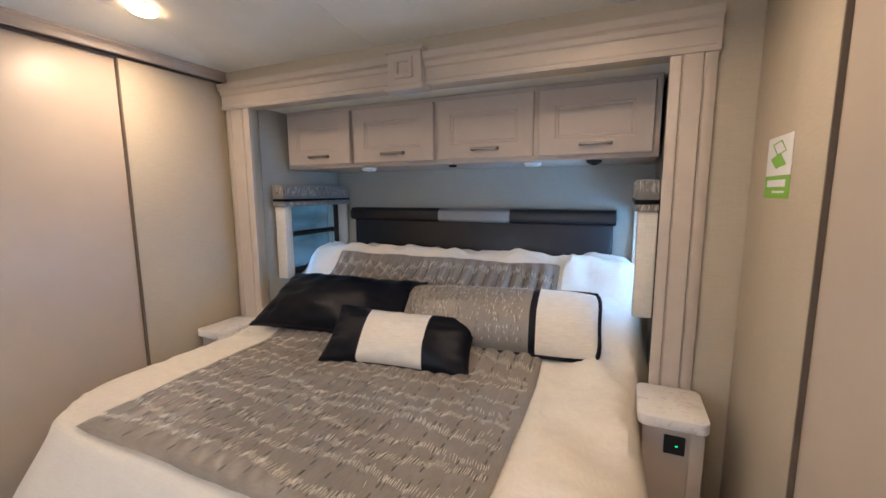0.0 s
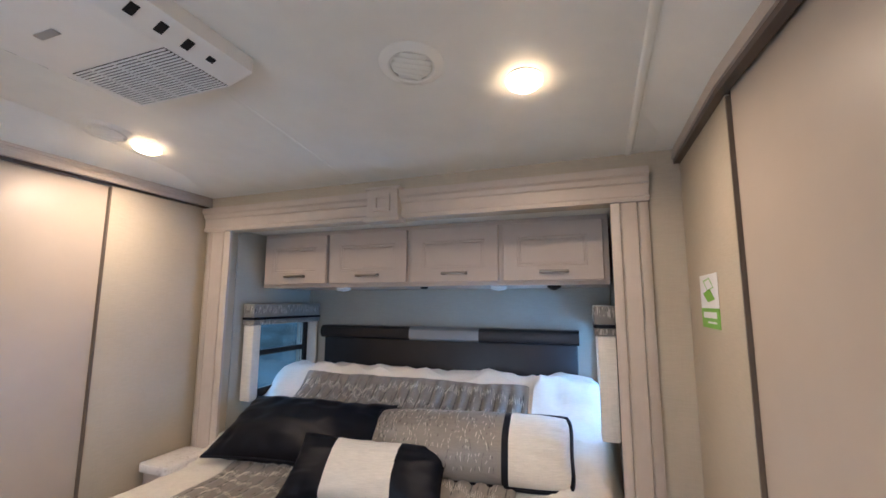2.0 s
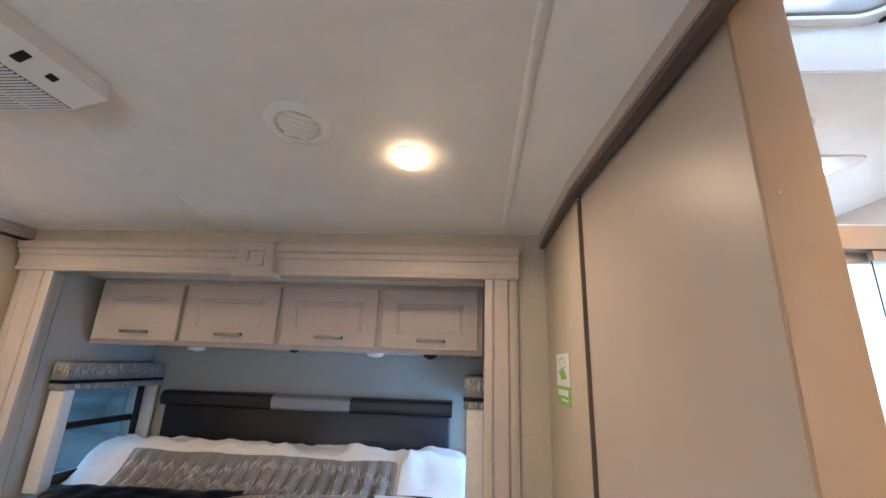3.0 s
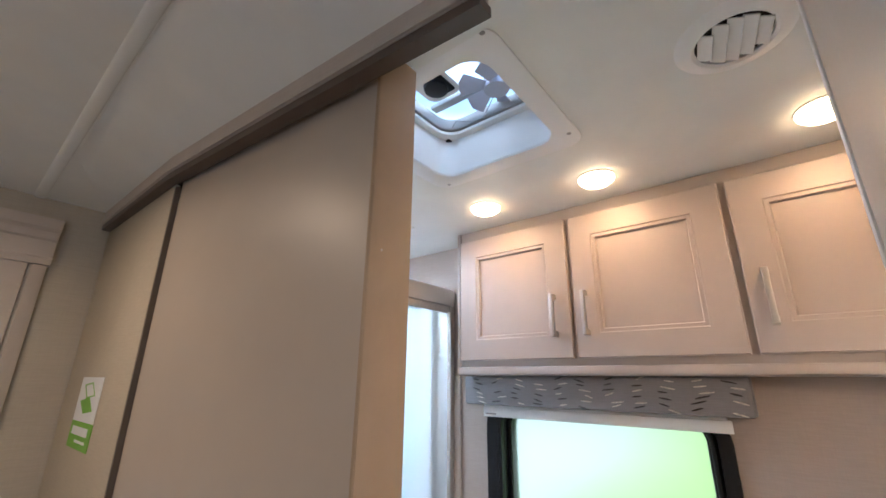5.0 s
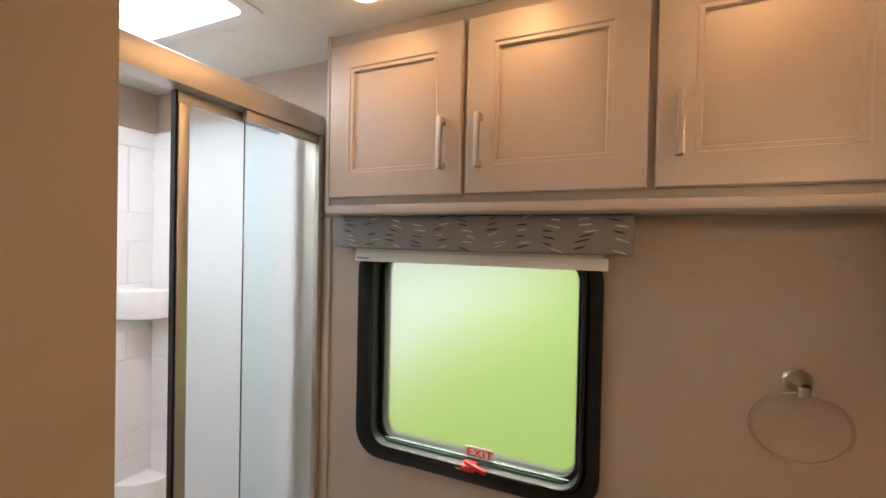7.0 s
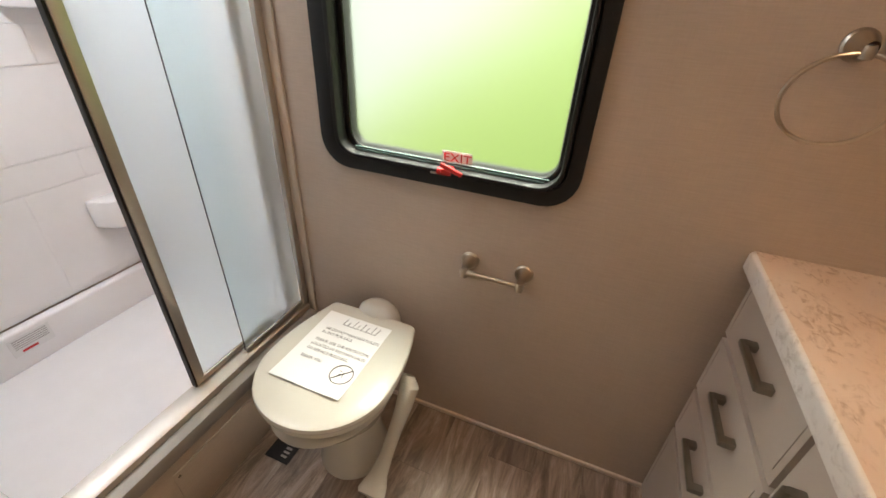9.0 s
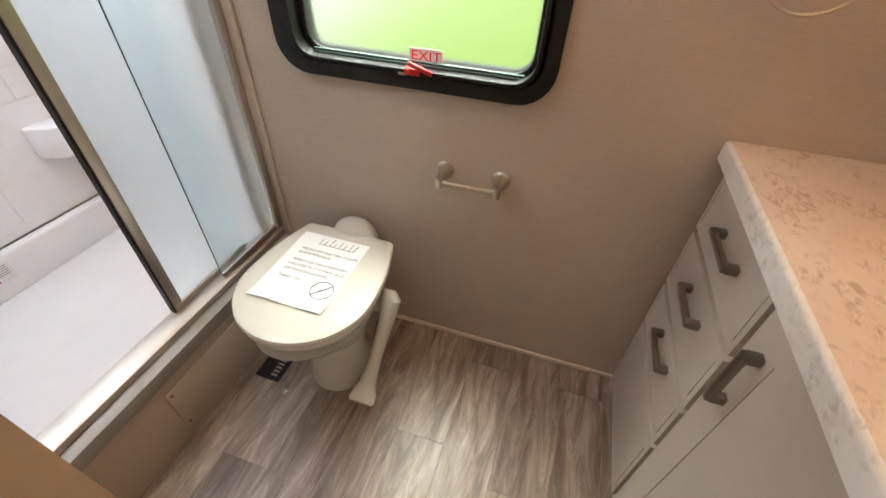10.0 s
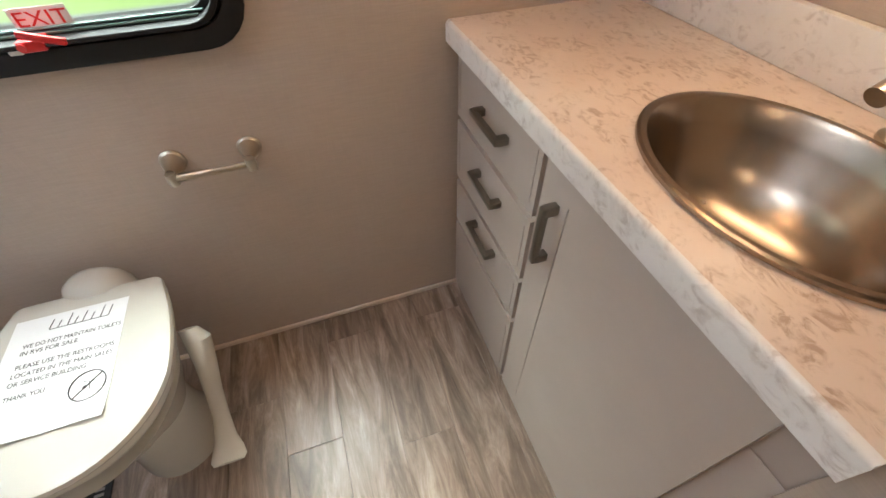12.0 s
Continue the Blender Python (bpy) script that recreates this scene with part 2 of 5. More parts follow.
LEATHER = plain("dark_brown_leatherette", (0.014, 0.012, 0.013), 0.36, var=0.15, bumps=0.25, fine=420, spec=0.35)
SILVER = plain("silver_leatherette", (0.22, 0.22, 0.22), 0.45, var=0.05, bumps=0.2, fine=420)
RUNNER = woven("grey_satin", (0.255, 0.232, 0.205), 0.38, 520, 0.16, 0.22, 0.20)
RUNNER_V = woven("grey_valance_satin", (0.25, 0.235, 0.235), 0.45, 420, 0.12, 0.2, 0.16)
THREAD_L = plain("cream_metallic_thread", (0.74, 0.68, 0.58), 0.28, 0.25, var=0.2, bumps=0)
# for strips that paint shade into the runner's quilting grooves
SEAM_SHADE = plain("seam_groove_shade", (0.085, 0.08, 0.075), 0.5, bumps=0)
THREAD_D = plain("dark_thread", (0.030, 0.024, 0.020), 0.4, bumps=0)
VALANCE = stitched("silver_blind_valance", (0.17, 0.165, 0.15), (0.42, 0.40, 0.36), (0.05, 0.045, 0.04), 2, 12.0)
PLANK = wood_planks()
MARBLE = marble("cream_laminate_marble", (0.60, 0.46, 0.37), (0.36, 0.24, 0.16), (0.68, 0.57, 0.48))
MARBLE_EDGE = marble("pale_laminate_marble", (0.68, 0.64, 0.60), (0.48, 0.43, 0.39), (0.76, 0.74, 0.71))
LENS = emissive("lamp_lens", (1.0, 0.63, 0.30), 34.0)
LED = emissive("green_led", (0.05, 1.0, 0.35), 2.0)
FROST = glass("frosted_window_glass", 0.42, (0.97, 1.0, 0.96), 1.25)
CLEAR = glass("window_glass", 0.0, (0.75, 0.85, 0.92))
SHOWER_GLASS = glass("obscure_shower_glass", 0.30, (0.86, 0.95, 0.97), 1.2)
GRASS = plain("lawn", (0.07, 0.13, 0.03), 0.9, var=0.4, scale=2.0)


def daylight_backdrop():
    m, nt, b = nodes_of("glowing_garden_backdrop")
    n = noise_tex(nt, coords(nt, 1.0), 1.7, 3)
    tc = nt.nodes.new("ShaderNodeTexCoord")
    sep = nt.nodes.new("ShaderNodeSeparateXYZ")
    nt.links.new(tc.outputs["Object"], sep.inputs[0])
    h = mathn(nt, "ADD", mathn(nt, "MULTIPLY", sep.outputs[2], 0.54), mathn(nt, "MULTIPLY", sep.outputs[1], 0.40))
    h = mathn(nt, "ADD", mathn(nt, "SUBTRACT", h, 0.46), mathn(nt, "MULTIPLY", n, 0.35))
    # daylight on the garden is put into the emission, paler upwards
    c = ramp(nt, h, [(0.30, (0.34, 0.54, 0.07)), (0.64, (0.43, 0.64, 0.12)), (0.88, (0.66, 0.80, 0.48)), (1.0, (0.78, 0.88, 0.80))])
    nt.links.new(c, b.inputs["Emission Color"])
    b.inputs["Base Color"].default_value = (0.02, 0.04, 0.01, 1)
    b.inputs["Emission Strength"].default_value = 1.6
    return m


BACKDROP = daylight_backdrop()


def shaded_backdrop():
    """The yard beyond the alcove windows, its shade and dim light put into the emission."""
    m, nt, b = nodes_of("glowing_yard_backdrop")
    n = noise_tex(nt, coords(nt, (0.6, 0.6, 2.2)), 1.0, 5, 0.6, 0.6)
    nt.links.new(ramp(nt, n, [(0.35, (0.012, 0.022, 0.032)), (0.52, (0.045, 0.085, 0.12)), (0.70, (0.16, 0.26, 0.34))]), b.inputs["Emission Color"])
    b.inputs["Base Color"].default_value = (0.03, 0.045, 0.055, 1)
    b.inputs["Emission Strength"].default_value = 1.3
    return m


YARD_GLOW = shaded_backdrop()


# ---- building helpers ----
ORIGIN = {}


def thing(name, at, label, category, group="", kind=""):
    ob = new(name)
    ob.empty_display_size = 0.05
    ob.location = at
    ORIGIN[ob] = Vector(at)
    return tagged(ob, label, category, group, kind)


def part(name, bm, material, parent=None, label="", smooth=True):
    """One mesh from a bmesh in world coordinates, under a thing or a part, or alone."""
    mats = material if isinstance(material, (list, tuple)) else [material]
    if parent is None:
        xs = [v.co for v in bm.verts]
        at = Vector(((min(v.x for v in xs) + max(v.x for v in xs)) / 2, (min(v.y for v in xs) + max(v.y for v in xs)) / 2, min(v.z for v in xs)))
    else:
        at = ORIGIN[parent]
    bmesh.ops.translate(bm, verts=bm.verts, vec=-at)
    me = bpy.data.meshes.new(name)
    if smooth:
        for f in bm.faces:
            f.smooth = True
    bm.to_mesh(me)
    bm.free()
    if smooth:
        me.set_sharp_from_angle(angle=radians(32))
    for m in mats:
        me.materials.append(m)
    ob = new(name, me)
    ORIGIN[ob] = at
    if parent is None:
        ob.location = at
    else:
        ob.parent = parent
    if label:
        ob["label"] = label
    return ob


def whole(name, bm, material, label, category, group="", kind=""):
    return tagged(part(name, bm, material), label, category, group, kind)


def box(x0, x1, y0, y1, z0, z1, bev=0.0, seg=2, bm=None):
    b = bmesh.new()
    r = bmesh.ops.create_cube(b, size=1)
    bmesh.ops.scale(b, verts=b.verts, vec=(abs(x1 - x0), abs(y1 - y0), abs(z1 - z0)))
    bmesh.ops.translate(b, verts=b.verts, vec=((x0 + x1) / 2, (y0 + y1) / 2, (z0 + z1) / 2))
    if bev:
        bmesh.ops.bevel(b, geom=b.edges[:], offset=bev, segments=seg, affect="EDGES", profile=0.5)
    return join(bm, b)


def join(into, b):
    if into is None:
        return b
    me = bpy.data.meshes.new("tmp")
    b.to_mesh(me)
    b.free()
    into.from_mesh(me)
    bpy.data.meshes.remove(me)
    return into


def lathe(profile, at, axis="Z", seg=32, bm=None, sx=1.0, sy=1.0):
    """A turned body from (radius, height) pairs along an axis."""
    b = bmesh.new()
    rings = []
    for r, h in profile:
        if r < 1e-6:
            rings.append([b.verts.new((0, 0, h))])
        else:
            rings.append([b.verts.new((r * sx * math.cos(2 * math.pi * i / seg), r * sy * math.sin(2 * math.pi * i / seg), h)) for i in range(seg)])
    for a, c in zip(rings, rings[1:]):
        for i in range(seg):
            j = (i + 1) % seg
            q = [a[i % len(a)], a[j % len(a)], c[j % len(c)], c[i % len(c)]]
            q = list(dict.fromkeys(q))
            if len(q) > 2:
                b.faces.new(q)
    bmesh.ops.recalc_face_normals(b, faces=b.faces[:])
    rot = {"Z": Matrix(), "-Z": Matrix.Rotation(math.pi, 4, "X"), "X": Matrix.Rotation(math.pi / 2, 4, "Y"), "-X": Matrix.Rotation(-math.pi / 2, 4, "Y"),
           "Y": Matrix.Rotation(-math.pi / 2, 4, "X"), "-Y": Matrix.Rotation(math.pi / 2, 4, "X")}[axis]
    bmesh.ops.transform(b, matrix=Matrix.Translation(at) @ rot, verts=b.verts)
    return join(bm, b)


def tube(points, radius, seg=10, closed=False, bm=None):
    b = bmesh.new()
    pts = [Vector(p) for p in points]
    n = len(pts)
    rings = []
    up = Vector((0.12, 0.25, 0.96)).normalized()
    for i, p in enumerate(pts):
        a = pts[(i - 1) % n] if closed or i > 0 else p
        c = pts[(i + 1) % n] if closed or i < n - 1 else p
        d = (c - a).normalized()
        u = d.cross(up)
        if u.length < 0.05:
            u = d.cross(Vector((1, 0, 0)))
        u.normalize()
        w = d.cross(u)
        rings.append([b.verts.new(p + radius * (math.cos(2 * math.pi * k / seg) * u + math.sin(2 * math.pi * k / seg) * w)) for k in range(seg)])
    for i in range(n if closed else n - 1):
        r0, r1 = rings[i], rings[(i + 1) % n]
        for k in range(seg):
            b.faces.new((r0[k], r0[(k + 1) % seg], r1[(k + 1) % seg], r1[k]))
    if not closed:
        b.faces.new(rings[0][::-1])
        b.faces.new(rings[-1])
    bmesh.ops.recalc_face_normals(b, faces=b.faces[:])
    return join(bm, b)


def prism(outline, axis, a0, a1, bm=None, bev=0.0):
    """An outline of pairs drawn out along an axis: X uses (y, z), Y uses (x, z), Z uses (x, y)."""
    b = bmesh.new()

    def at(p, a):
        return {"X": (a, p[0], p[1]), "Y": (p[0], a, p[1]), "Z": (p[0], p[1], a)}[axis]

    lo = [b.verts.new(at(p, a0)) for p in outline]
    hi = [b.verts.new(at(p, a1)) for p in outline]
    n = len(outline)
    for i in range(n):
        b.faces.new((lo[i], lo[(i + 1) % n], hi[(i + 1) % n], hi[i]))
    b.faces.new(lo[::-1])
    b.faces.new(hi)
    bmesh.ops.recalc_face_normals(b, faces=b.faces[:])
    if bev:
        bmesh.ops.bevel(b, geom=b.edges[:], offset=bev, segments=2, affect="EDGES", profile=0.5)
    return join(bm, b)


def rounded(x0, x1, y0, y1, r, n=6):
    """A rounded rectangle as pairs."""
    out = []
    for cx, cy, a in ((x1 - r, y1 - r, 0), (x0 + r, y1 - r, 90), (x0 + r, y0 + r, 180), (x1 - r, y0 + r, 270)):
        for i in range(n + 1):
            t = radians(a + 90 * i / n)
            out.append((cx + r * math.cos(t), cy + r * math.sin(t)))
    return out


def frame_ring(outer, inner, axis, a0, a1, bm=None, bev=0.0):
    """A frame between two outlines of equal length, drawn out along an axis."""
    b = bmesh.new()

    def at(p, a):
        return {"X": (a, p[0], p[1]), "Y": (p[0], a, p[1]), "Z": (p[0], p[1], a)}[axis]

    n = len(outer)
    vs = [[b.verts.new(at(p, a)) for p in o] for o, a in ((outer, a0), (outer, a1), (inner, a1), (inner, a0))]
    for k in range(4):
        p, q = vs[k], vs[(k + 1) % 4]
        for i in range(n):
            j = (i + 1) % n
            b.faces.new((p[i], p[j], q[j], q[i]))
    bmesh.ops.recalc_face_normals(b, faces=b.faces[:])
    if bev:
        sharp = [e for e in b.edges if len(e.link_faces) == 2 and e.calc_face_angle() > 1.0]
        bmesh.ops.bevel(b, geom=sharp, offset=bev, segments=2, affect="EDGES", profile=0.5)
    return join(bm, b)


def wall_with_hole(axis, a0, a1, u0, u1, v0, v1, holes, bm=None):
    """A wall slab from a0 to a1 along its normal axis, u and v in its plane, with rectangular holes (u0, u1, v0, v1), as one mesh."""
    us = sorted({u0, u1, *[h[0] for h in holes], *[h[1] for h in holes]})
    vs = sorted({v0, v1, *[h[2] for h in holes], *[h[3] for h in holes]})
    b = bmesh.new()

    def at(u, v, a):
        return {"X": (a, u, v), "Y": (u, a, v), "Z": (u, v, a)}[axis]

    grid = {}

    def vert(i, j, k):
        if (i, j, k) not in grid:
            grid[i, j, k] = b.verts.new(at(us[i], vs[j], (a0, a1)[k]))
        return grid[i, j, k]

    def solid(i, j):
        if not (0 <= i < len(us) - 1 and 0 <= j < len(vs) - 1):
            return False
        cu, cv = (us[i] + us[i + 1]) / 2, (vs[j] + vs[j + 1]) / 2
        return not any(h[0] < cu < h[1] and h[2] < cv < h[3] for h in holes)

    for i in range(len(us) - 1):
        for j in range(len(vs) - 1):
            if not solid(i, j):
                continue
            for k in (0, 1):
                b.faces.new((vert(i, j, k), vert(i + 1, j, k), vert(i + 1, j + 1, k), vert(i, j + 1, k)))
            for di, dj, p, q in ((-1, 0, (i, j), (i, j + 1)), (1, 0, (i + 1, j), (i + 1, j + 1)), (0, -1, (i, j), (i + 1, j)), (0, 1, (i, j + 1), (i + 1, j + 1))):
                if not solid(i + di, j + dj):
                    b.faces.new((vert(*p, 0), vert(*q, 0), vert(*q, 1), vert(*p, 1)))
    bmesh.ops.recalc_face_normals(b, faces=b.faces[:])
    return join(bm, b)


def lettering(name, text, size, m, material, parent, depth=0.0004, width=None):
    cu = bpy.data.curves.new(name, "FONT")
    cu.body, cu.size, cu.extrude = text, size, depth
    tmp = bpy.data.objects.new("tmp", cu)
    me = bpy.data.meshes.new_from_object(tmp)
    bpy.data.objects.remove(tmp)
    me.name = name
    if width:
        w = max(v.co.x for v in me.vertices) - min(v.co.x for v in me.vertices)
        me.transform(Matrix.Diagonal((width / w, 1, 1, 1)))
    me.transform(Matrix.Translation(-ORIGIN[parent]) @ m)
    me.materials.clear()
    me.materials.append(material)
    ob = new(name, me)
    ob.parent = parent
    return ob


def stitches(surf, dashes, halfwidth):
    """Raised threads on a surface surf(a, b): each dash is (a, b, da, db), as one mesh."""
    bm = bmesh.new()
    e = 0.002
    for a, b, da, db in dashes:
        ring = []
        for k in range(4):
            f = k / 3
            aa, bb = a + da * f, b + db * f
            p = surf(aa, bb)
            ta, tb = surf(aa + e, bb) - p, surf(aa, bb + e) - p
            nrm = ta.cross(tb)
            if nrm.length < 1e-12:
                break
            nrm.normalize()
            along = (ta * da + tb * db).normalized()
            side = along.cross(nrm)
            w = halfwidth * (1 - 0.55 * abs(2 * f - 1))
            ring.append((bm.verts.new(p - side * w + nrm * 0.0004), bm.verts.new(p + nrm * (0.0022 if 0 < k < 3 else 0.0008)), bm.verts.new(p + side * w + nrm * 0.0004)))
        for r0, r1 in zip(ring, ring[1:]):
            for i in (0, 1):
                bm.faces.new((r0[i], r0[i + 1], r1[i + 1], r1[i]))
    return bm


def door_front(name, u0, u1, z0, z1, parent, face, axis, out, material=None, inset=0.055, thick=0.02, label="", recess=0.006):
    """A cabinet door or drawer front with a recessed panel and a step moulding. axis X or Y is its normal, face the plane behind it, out the way it faces."""
    mat = material or TAUPE
    f0, f1 = face, face + out * thick
    b = bmesh.new()

    def ring(d, a):
        return [((u0 + d, z0 + d), (u1 - d, z0 + d), (u1 - d, z1 - d), (u0 + d, z1 - d)), a]

    steps = [ring(0.0, f0), ring(0.0, f1 - out * 0.003), ring(0.003, f1), ring(inset, f1), ring(inset + 0.003, f1 - out * 0.003), ring(inset + 0.011, f1 - out * 0.003), ring(inset + 0.014, f1 - out * recess)]
    loops = []
    for pts, a in steps:
        loops.append([b.verts.new((a, u, z) if axis == "X" else (u, a, z)) for u, z in pts])
    for p, q in zip(loops, loops[1:]):
        for i in range(4):
            b.faces.new((p[i], p[(i + 1) % 4], q[(i + 1) % 4], q[i]))
    b.faces.new(loops[-1])
    b.faces.new(loops[0][::-1])
    bmesh.ops.recalc_face_normals(b, faces=b.faces[:])
    return part(name, b, mat, parent, label)


def slab_front(name, u0, u1, z0, z1, parent, face, grooves, label=""):
    """A slab front facing +y, with short upright grooves cut into its face at the given places."""
    b = wall_with_hole("Y", face + 0.0135, face + 0.018, u0, u1, z0, z1, [(g - 0.0014, g + 0.0014, z0 + min(0.06, (z1 - z0) * 0.14), z1 - min(0.06, (z1 - z0) * 0.14)) for g in grooves])
    box(u0, u1, face + 0.0005, face + 0.0134, z0, z1, 0.0, 2, b)
    return part(name, b, TAUPE, parent, label)


def bar_pull(parent, centre, axis, length, face_axis, out, mat=None, w=0.011, stand=0.026):
    """A square bar handle on two posts."""
    cx = Vector(centre)
    a = {"X": Vector((1, 0, 0)), "Y": Vector((0, 1, 0)), "Z": Vector((0, 0, 1))}[axis]
    o = ({"X": Vector((1, 0, 0)), "Y": Vector((0, 1, 0))}[face_axis]) * out
    s = a.cross(o)
    bm = bmesh.new()

    def slab(c, la, lo, ls):
        lo_ = c - a * la - o * lo - s * ls
        hi_ = c + a * la + o * lo + s * ls
        box(min(lo_.x, hi_.x), max(lo_.x, hi_.x), min(lo_.y, hi_.y), max(lo_.y, hi_.y), min(lo_.z, hi_.z), max(lo_.z, hi_.z), 0.002, 2, bm)

    slab(cx + o * (stand - w / 2), length / 2, w / 2, w / 2)
    for k in (-1, 1):
        slab(cx + a * k * (length / 2 - w * 0.7) + o * (stand / 2 - 0.003), w * 0.7, stand / 2 - 0.003, w * 0.62)
    return part("handle", bm, mat or PULL, parent, "pewter bar handle")


# ---- setting ----
XL, XR, XW = -1.60, 0.49, 1.54          # bedroom left wall, bedroom right wall, bath window wall
YB, YF = -0.95, 1.52                    # bedroom back wall, slide-out wall
ZC = 2.147                              # ceiling


def ceiling_z(y):
    return ZC if y < 0.75 else ZC - (y - 0.75) * 0.113


S = "structure"
whole("ground", box(-60, 60, -60, 60, -0.95, -0.90), GRASS, "green lawn around the motorhome", "ground", kind=S)
whole("backdrop_west", box(-5.05, -5.0, -4, 8, -0.9, 4.5), YARD_GLOW, "blue-grey yard backdrop with its shade put into a dim glow", "backdrop", kind=S)
whole("backdrop", box(3.4, 3.45, -6, 8, -0.9, 5.5), BACKDROP, "green garden backdrop with daylight put into its glow", "backdrop", kind=S)
whole("floor", box(-1.75, 1.62, -1.0, 2.05, -0.06, -0.006), SEAM, "dark underlay below the plank floor", "floor", kind=S)

# bedroom shell
whole("wall_west", box(-1.72, -1.67, YB - 0.06, YF + 0.05, -0.006, 2.2), BEDWALL, "cream woven vinyl bedroom wall", "wall", kind=S)
whole("wall_west_panel", box(-1.611, XL, 1.072, YF - 0.002, 0, 2.02, 0.002), BEDWALL, "cream woven vinyl panel beside the bed", "wall", kind=S)
whole("wall_south_bedroom", wall_with_hole("Y", YB - 0.06, YB, -1.668, 0.488, 0, 2.2, [(-1.0, -0.2, 1.08, 1.62)]), BEDWALL, "cream woven vinyl wall", "wall", kind=S)
bm = wall_with_hole("Y", YF, YF + 0.05, -1.668, 0.62, 0, 2.2, [(-1.452, 0.285, 0.05, 1.885)])
whole("wall_north_bedroom", bm, BEDWALL, "cream woven vinyl wall around the slide-out opening", "wall", kind=S)
whole("wall_east_panel", box(XR, 0.4985, 1.036, YF - 0.002, 0, 2.0075, 0.001), BEDWALL, "cream woven vinyl panel beside the sliding door", "wall", kind=S)
whole("wall_east", box(0.5795, 0.6170, 0.480, YF - 0.002, 0, 2.075), EDGE, "tan edged partition between bedroom and bath", "wall", kind=S)
whole("wall_east_south", box(XR, 0.640, YB, -0.168, 0, ZC), PANEL, "grey laminate partition beside the bathroom opening", "wall", kind=S)
whole("trim_partition_end", box(XR + 0.002, 0.646, -0.1675, -0.158, 0, 1.449, 0.002), WALL, "beige vinyl end strip of the partition", "trim", kind=S)
uc = thing("linen_cabinet", (0.6, -0.06, 1.45), "grey laminate upper cabinet at the bathroom opening", "cabinet")
part("body", box(XR, 0.690, -0.1672, 0.040, 1.45, ZC - 0.001, 0.001), PANEL, uc)
part("edge_strip", box(0.6905, 0.700, -0.160, 0.042, 1.45, ZC - 0.001, 0.002), WHITE_PL, uc, "white edge strip")

# slide-out alcove
bm = wall_with_hole("X", -1.50, -1.45, YF + 0.051, 2.20, 0, 1.95, [(1.70, 2.10, 1.09, 1.44)])
whole("wall_slide_west", bm, SLIDEWALL, "woven vinyl slide-out side wall with a window, cool daylight in its colour", "wall", kind=S)
bm = wall_with_hole("X", 0.285, 0.335, YF + 0.051, 2.20, 0, 1.95, [(1.66, 2.06, 1.09, 1.44)])
whole("wall_slide_east", bm, SLIDEWALL, "woven vinyl slide-out side wall with a window, cool daylight in its colour", "wall", kind=S)
whole("wall_slide_north", box(-1.449, 0.284, 2.15, 2.20, 0, 1.95), SLIDEWALL, "woven vinyl wall behind the headboard, cool daylight in its colour", "wall", kind=S)
whole("ceiling_slide", box(-1.449, 0.284, YF + 0.051, 2.149, 1.90, 1.95), CEIL, "white slide-out ceiling", "ceiling", kind=S)
whole("floor_slide", box(-1.449, 0.284, YF + 0.051, 2.149, 0.0, 0.05), SEAM, "slide-out floor", "floor", kind=S)

# bedroom ceiling with its bend towards the slide-out
prof = [(YB - 0.06, ZC), (0.75, ZC), (1.0, ceiling_z(1.0)), (1.25, ceiling_z(1.25)), (YF + 0.05, ceiling_z(YF + 0.05)), (YF + 0.05, 2.26), (YB - 0.06, 2.26)]
bm = prism(prof, "X", -1.72, 0.55)
whole("ceiling_bedroom", bm, CEIL, "off-white vinyl bedroom ceiling", "ceiling", kind=S)
def batten(x, w, h, y0):
    """A half-round joint strip that follows the ceiling."""
    bm = bmesh.new()
    rings = []
    for y in (y0, 0.74, 0.76, 1.0, 1.25, YF - 0.002):
        rings.append([bm.verts.new((x - w * math.cos(a), y, ceiling_z(y) + 0.0005 - h * math.sin(a))) for a in [math.pi * i / 8 for i in range(9)]])
    for p, q in zip(rings, rings[1:]):
        for i in range(8):
            bm.faces.new((p[i], p[i + 1], q[i + 1], q[i]))
        bm.faces.new((p[8], p[0], q[0], q[8]))
    bm.faces.new(rings[0]), bm.faces.new(rings[-1])
    bmesh.ops.recalc_face_normals(bm, faces=bm.faces[:])
    return bm


for nm, x, w, y0 in (("trim_ceiling", -0.765, 0.007, YB), ("trim_ceiling", 0.335, 0.012, YB)):
    bm = batten(x, w, 0.006 if x > 0 else 0.0025, y0)
    whole(nm, bm, CEIL, "narrow off-white ceiling joint strip", "trim", kind=S)

# bath shell
VX0, VX1, VY0, VY1 = 0.690, 1.035, 0.408, 0.752         # roof vent opening
KX0, KX1, KY0, KY1 = 0.80, 1.235, 1.10, 1.75            # skylight
bm = wall_with_hole("Z", ZC, ZC + 0.10, 0.551, 1.60, -0.70, 2.05, [(VX0, VX1, VY0, VY1), (KX0, KX1, KY0, KY1)])
whole("ceiling_bath", bm, CEIL, "off-white vinyl bathroom ceiling", "ceiling", kind=S)
WY0, WY1, WZ0, WZ1 = 0.272, 0.930, 0.940, 1.53
bm = wall_with_hole("X", XW, XW + 0.05, -0.70, 2.05, 0, 2.2, [(WY0, WY1, WZ0, WZ1)])
whole("wall_east_bath", bm, WALL, "beige woven vinyl bathroom wall with a window", "wall", kind=S)
whole("wall_south_bath", box(0.641, XW - 0.001, -0.66, -0.585, 0, ZC - 0.001), WALL, "beige woven vinyl wall behind the basin", "wall", kind=S)
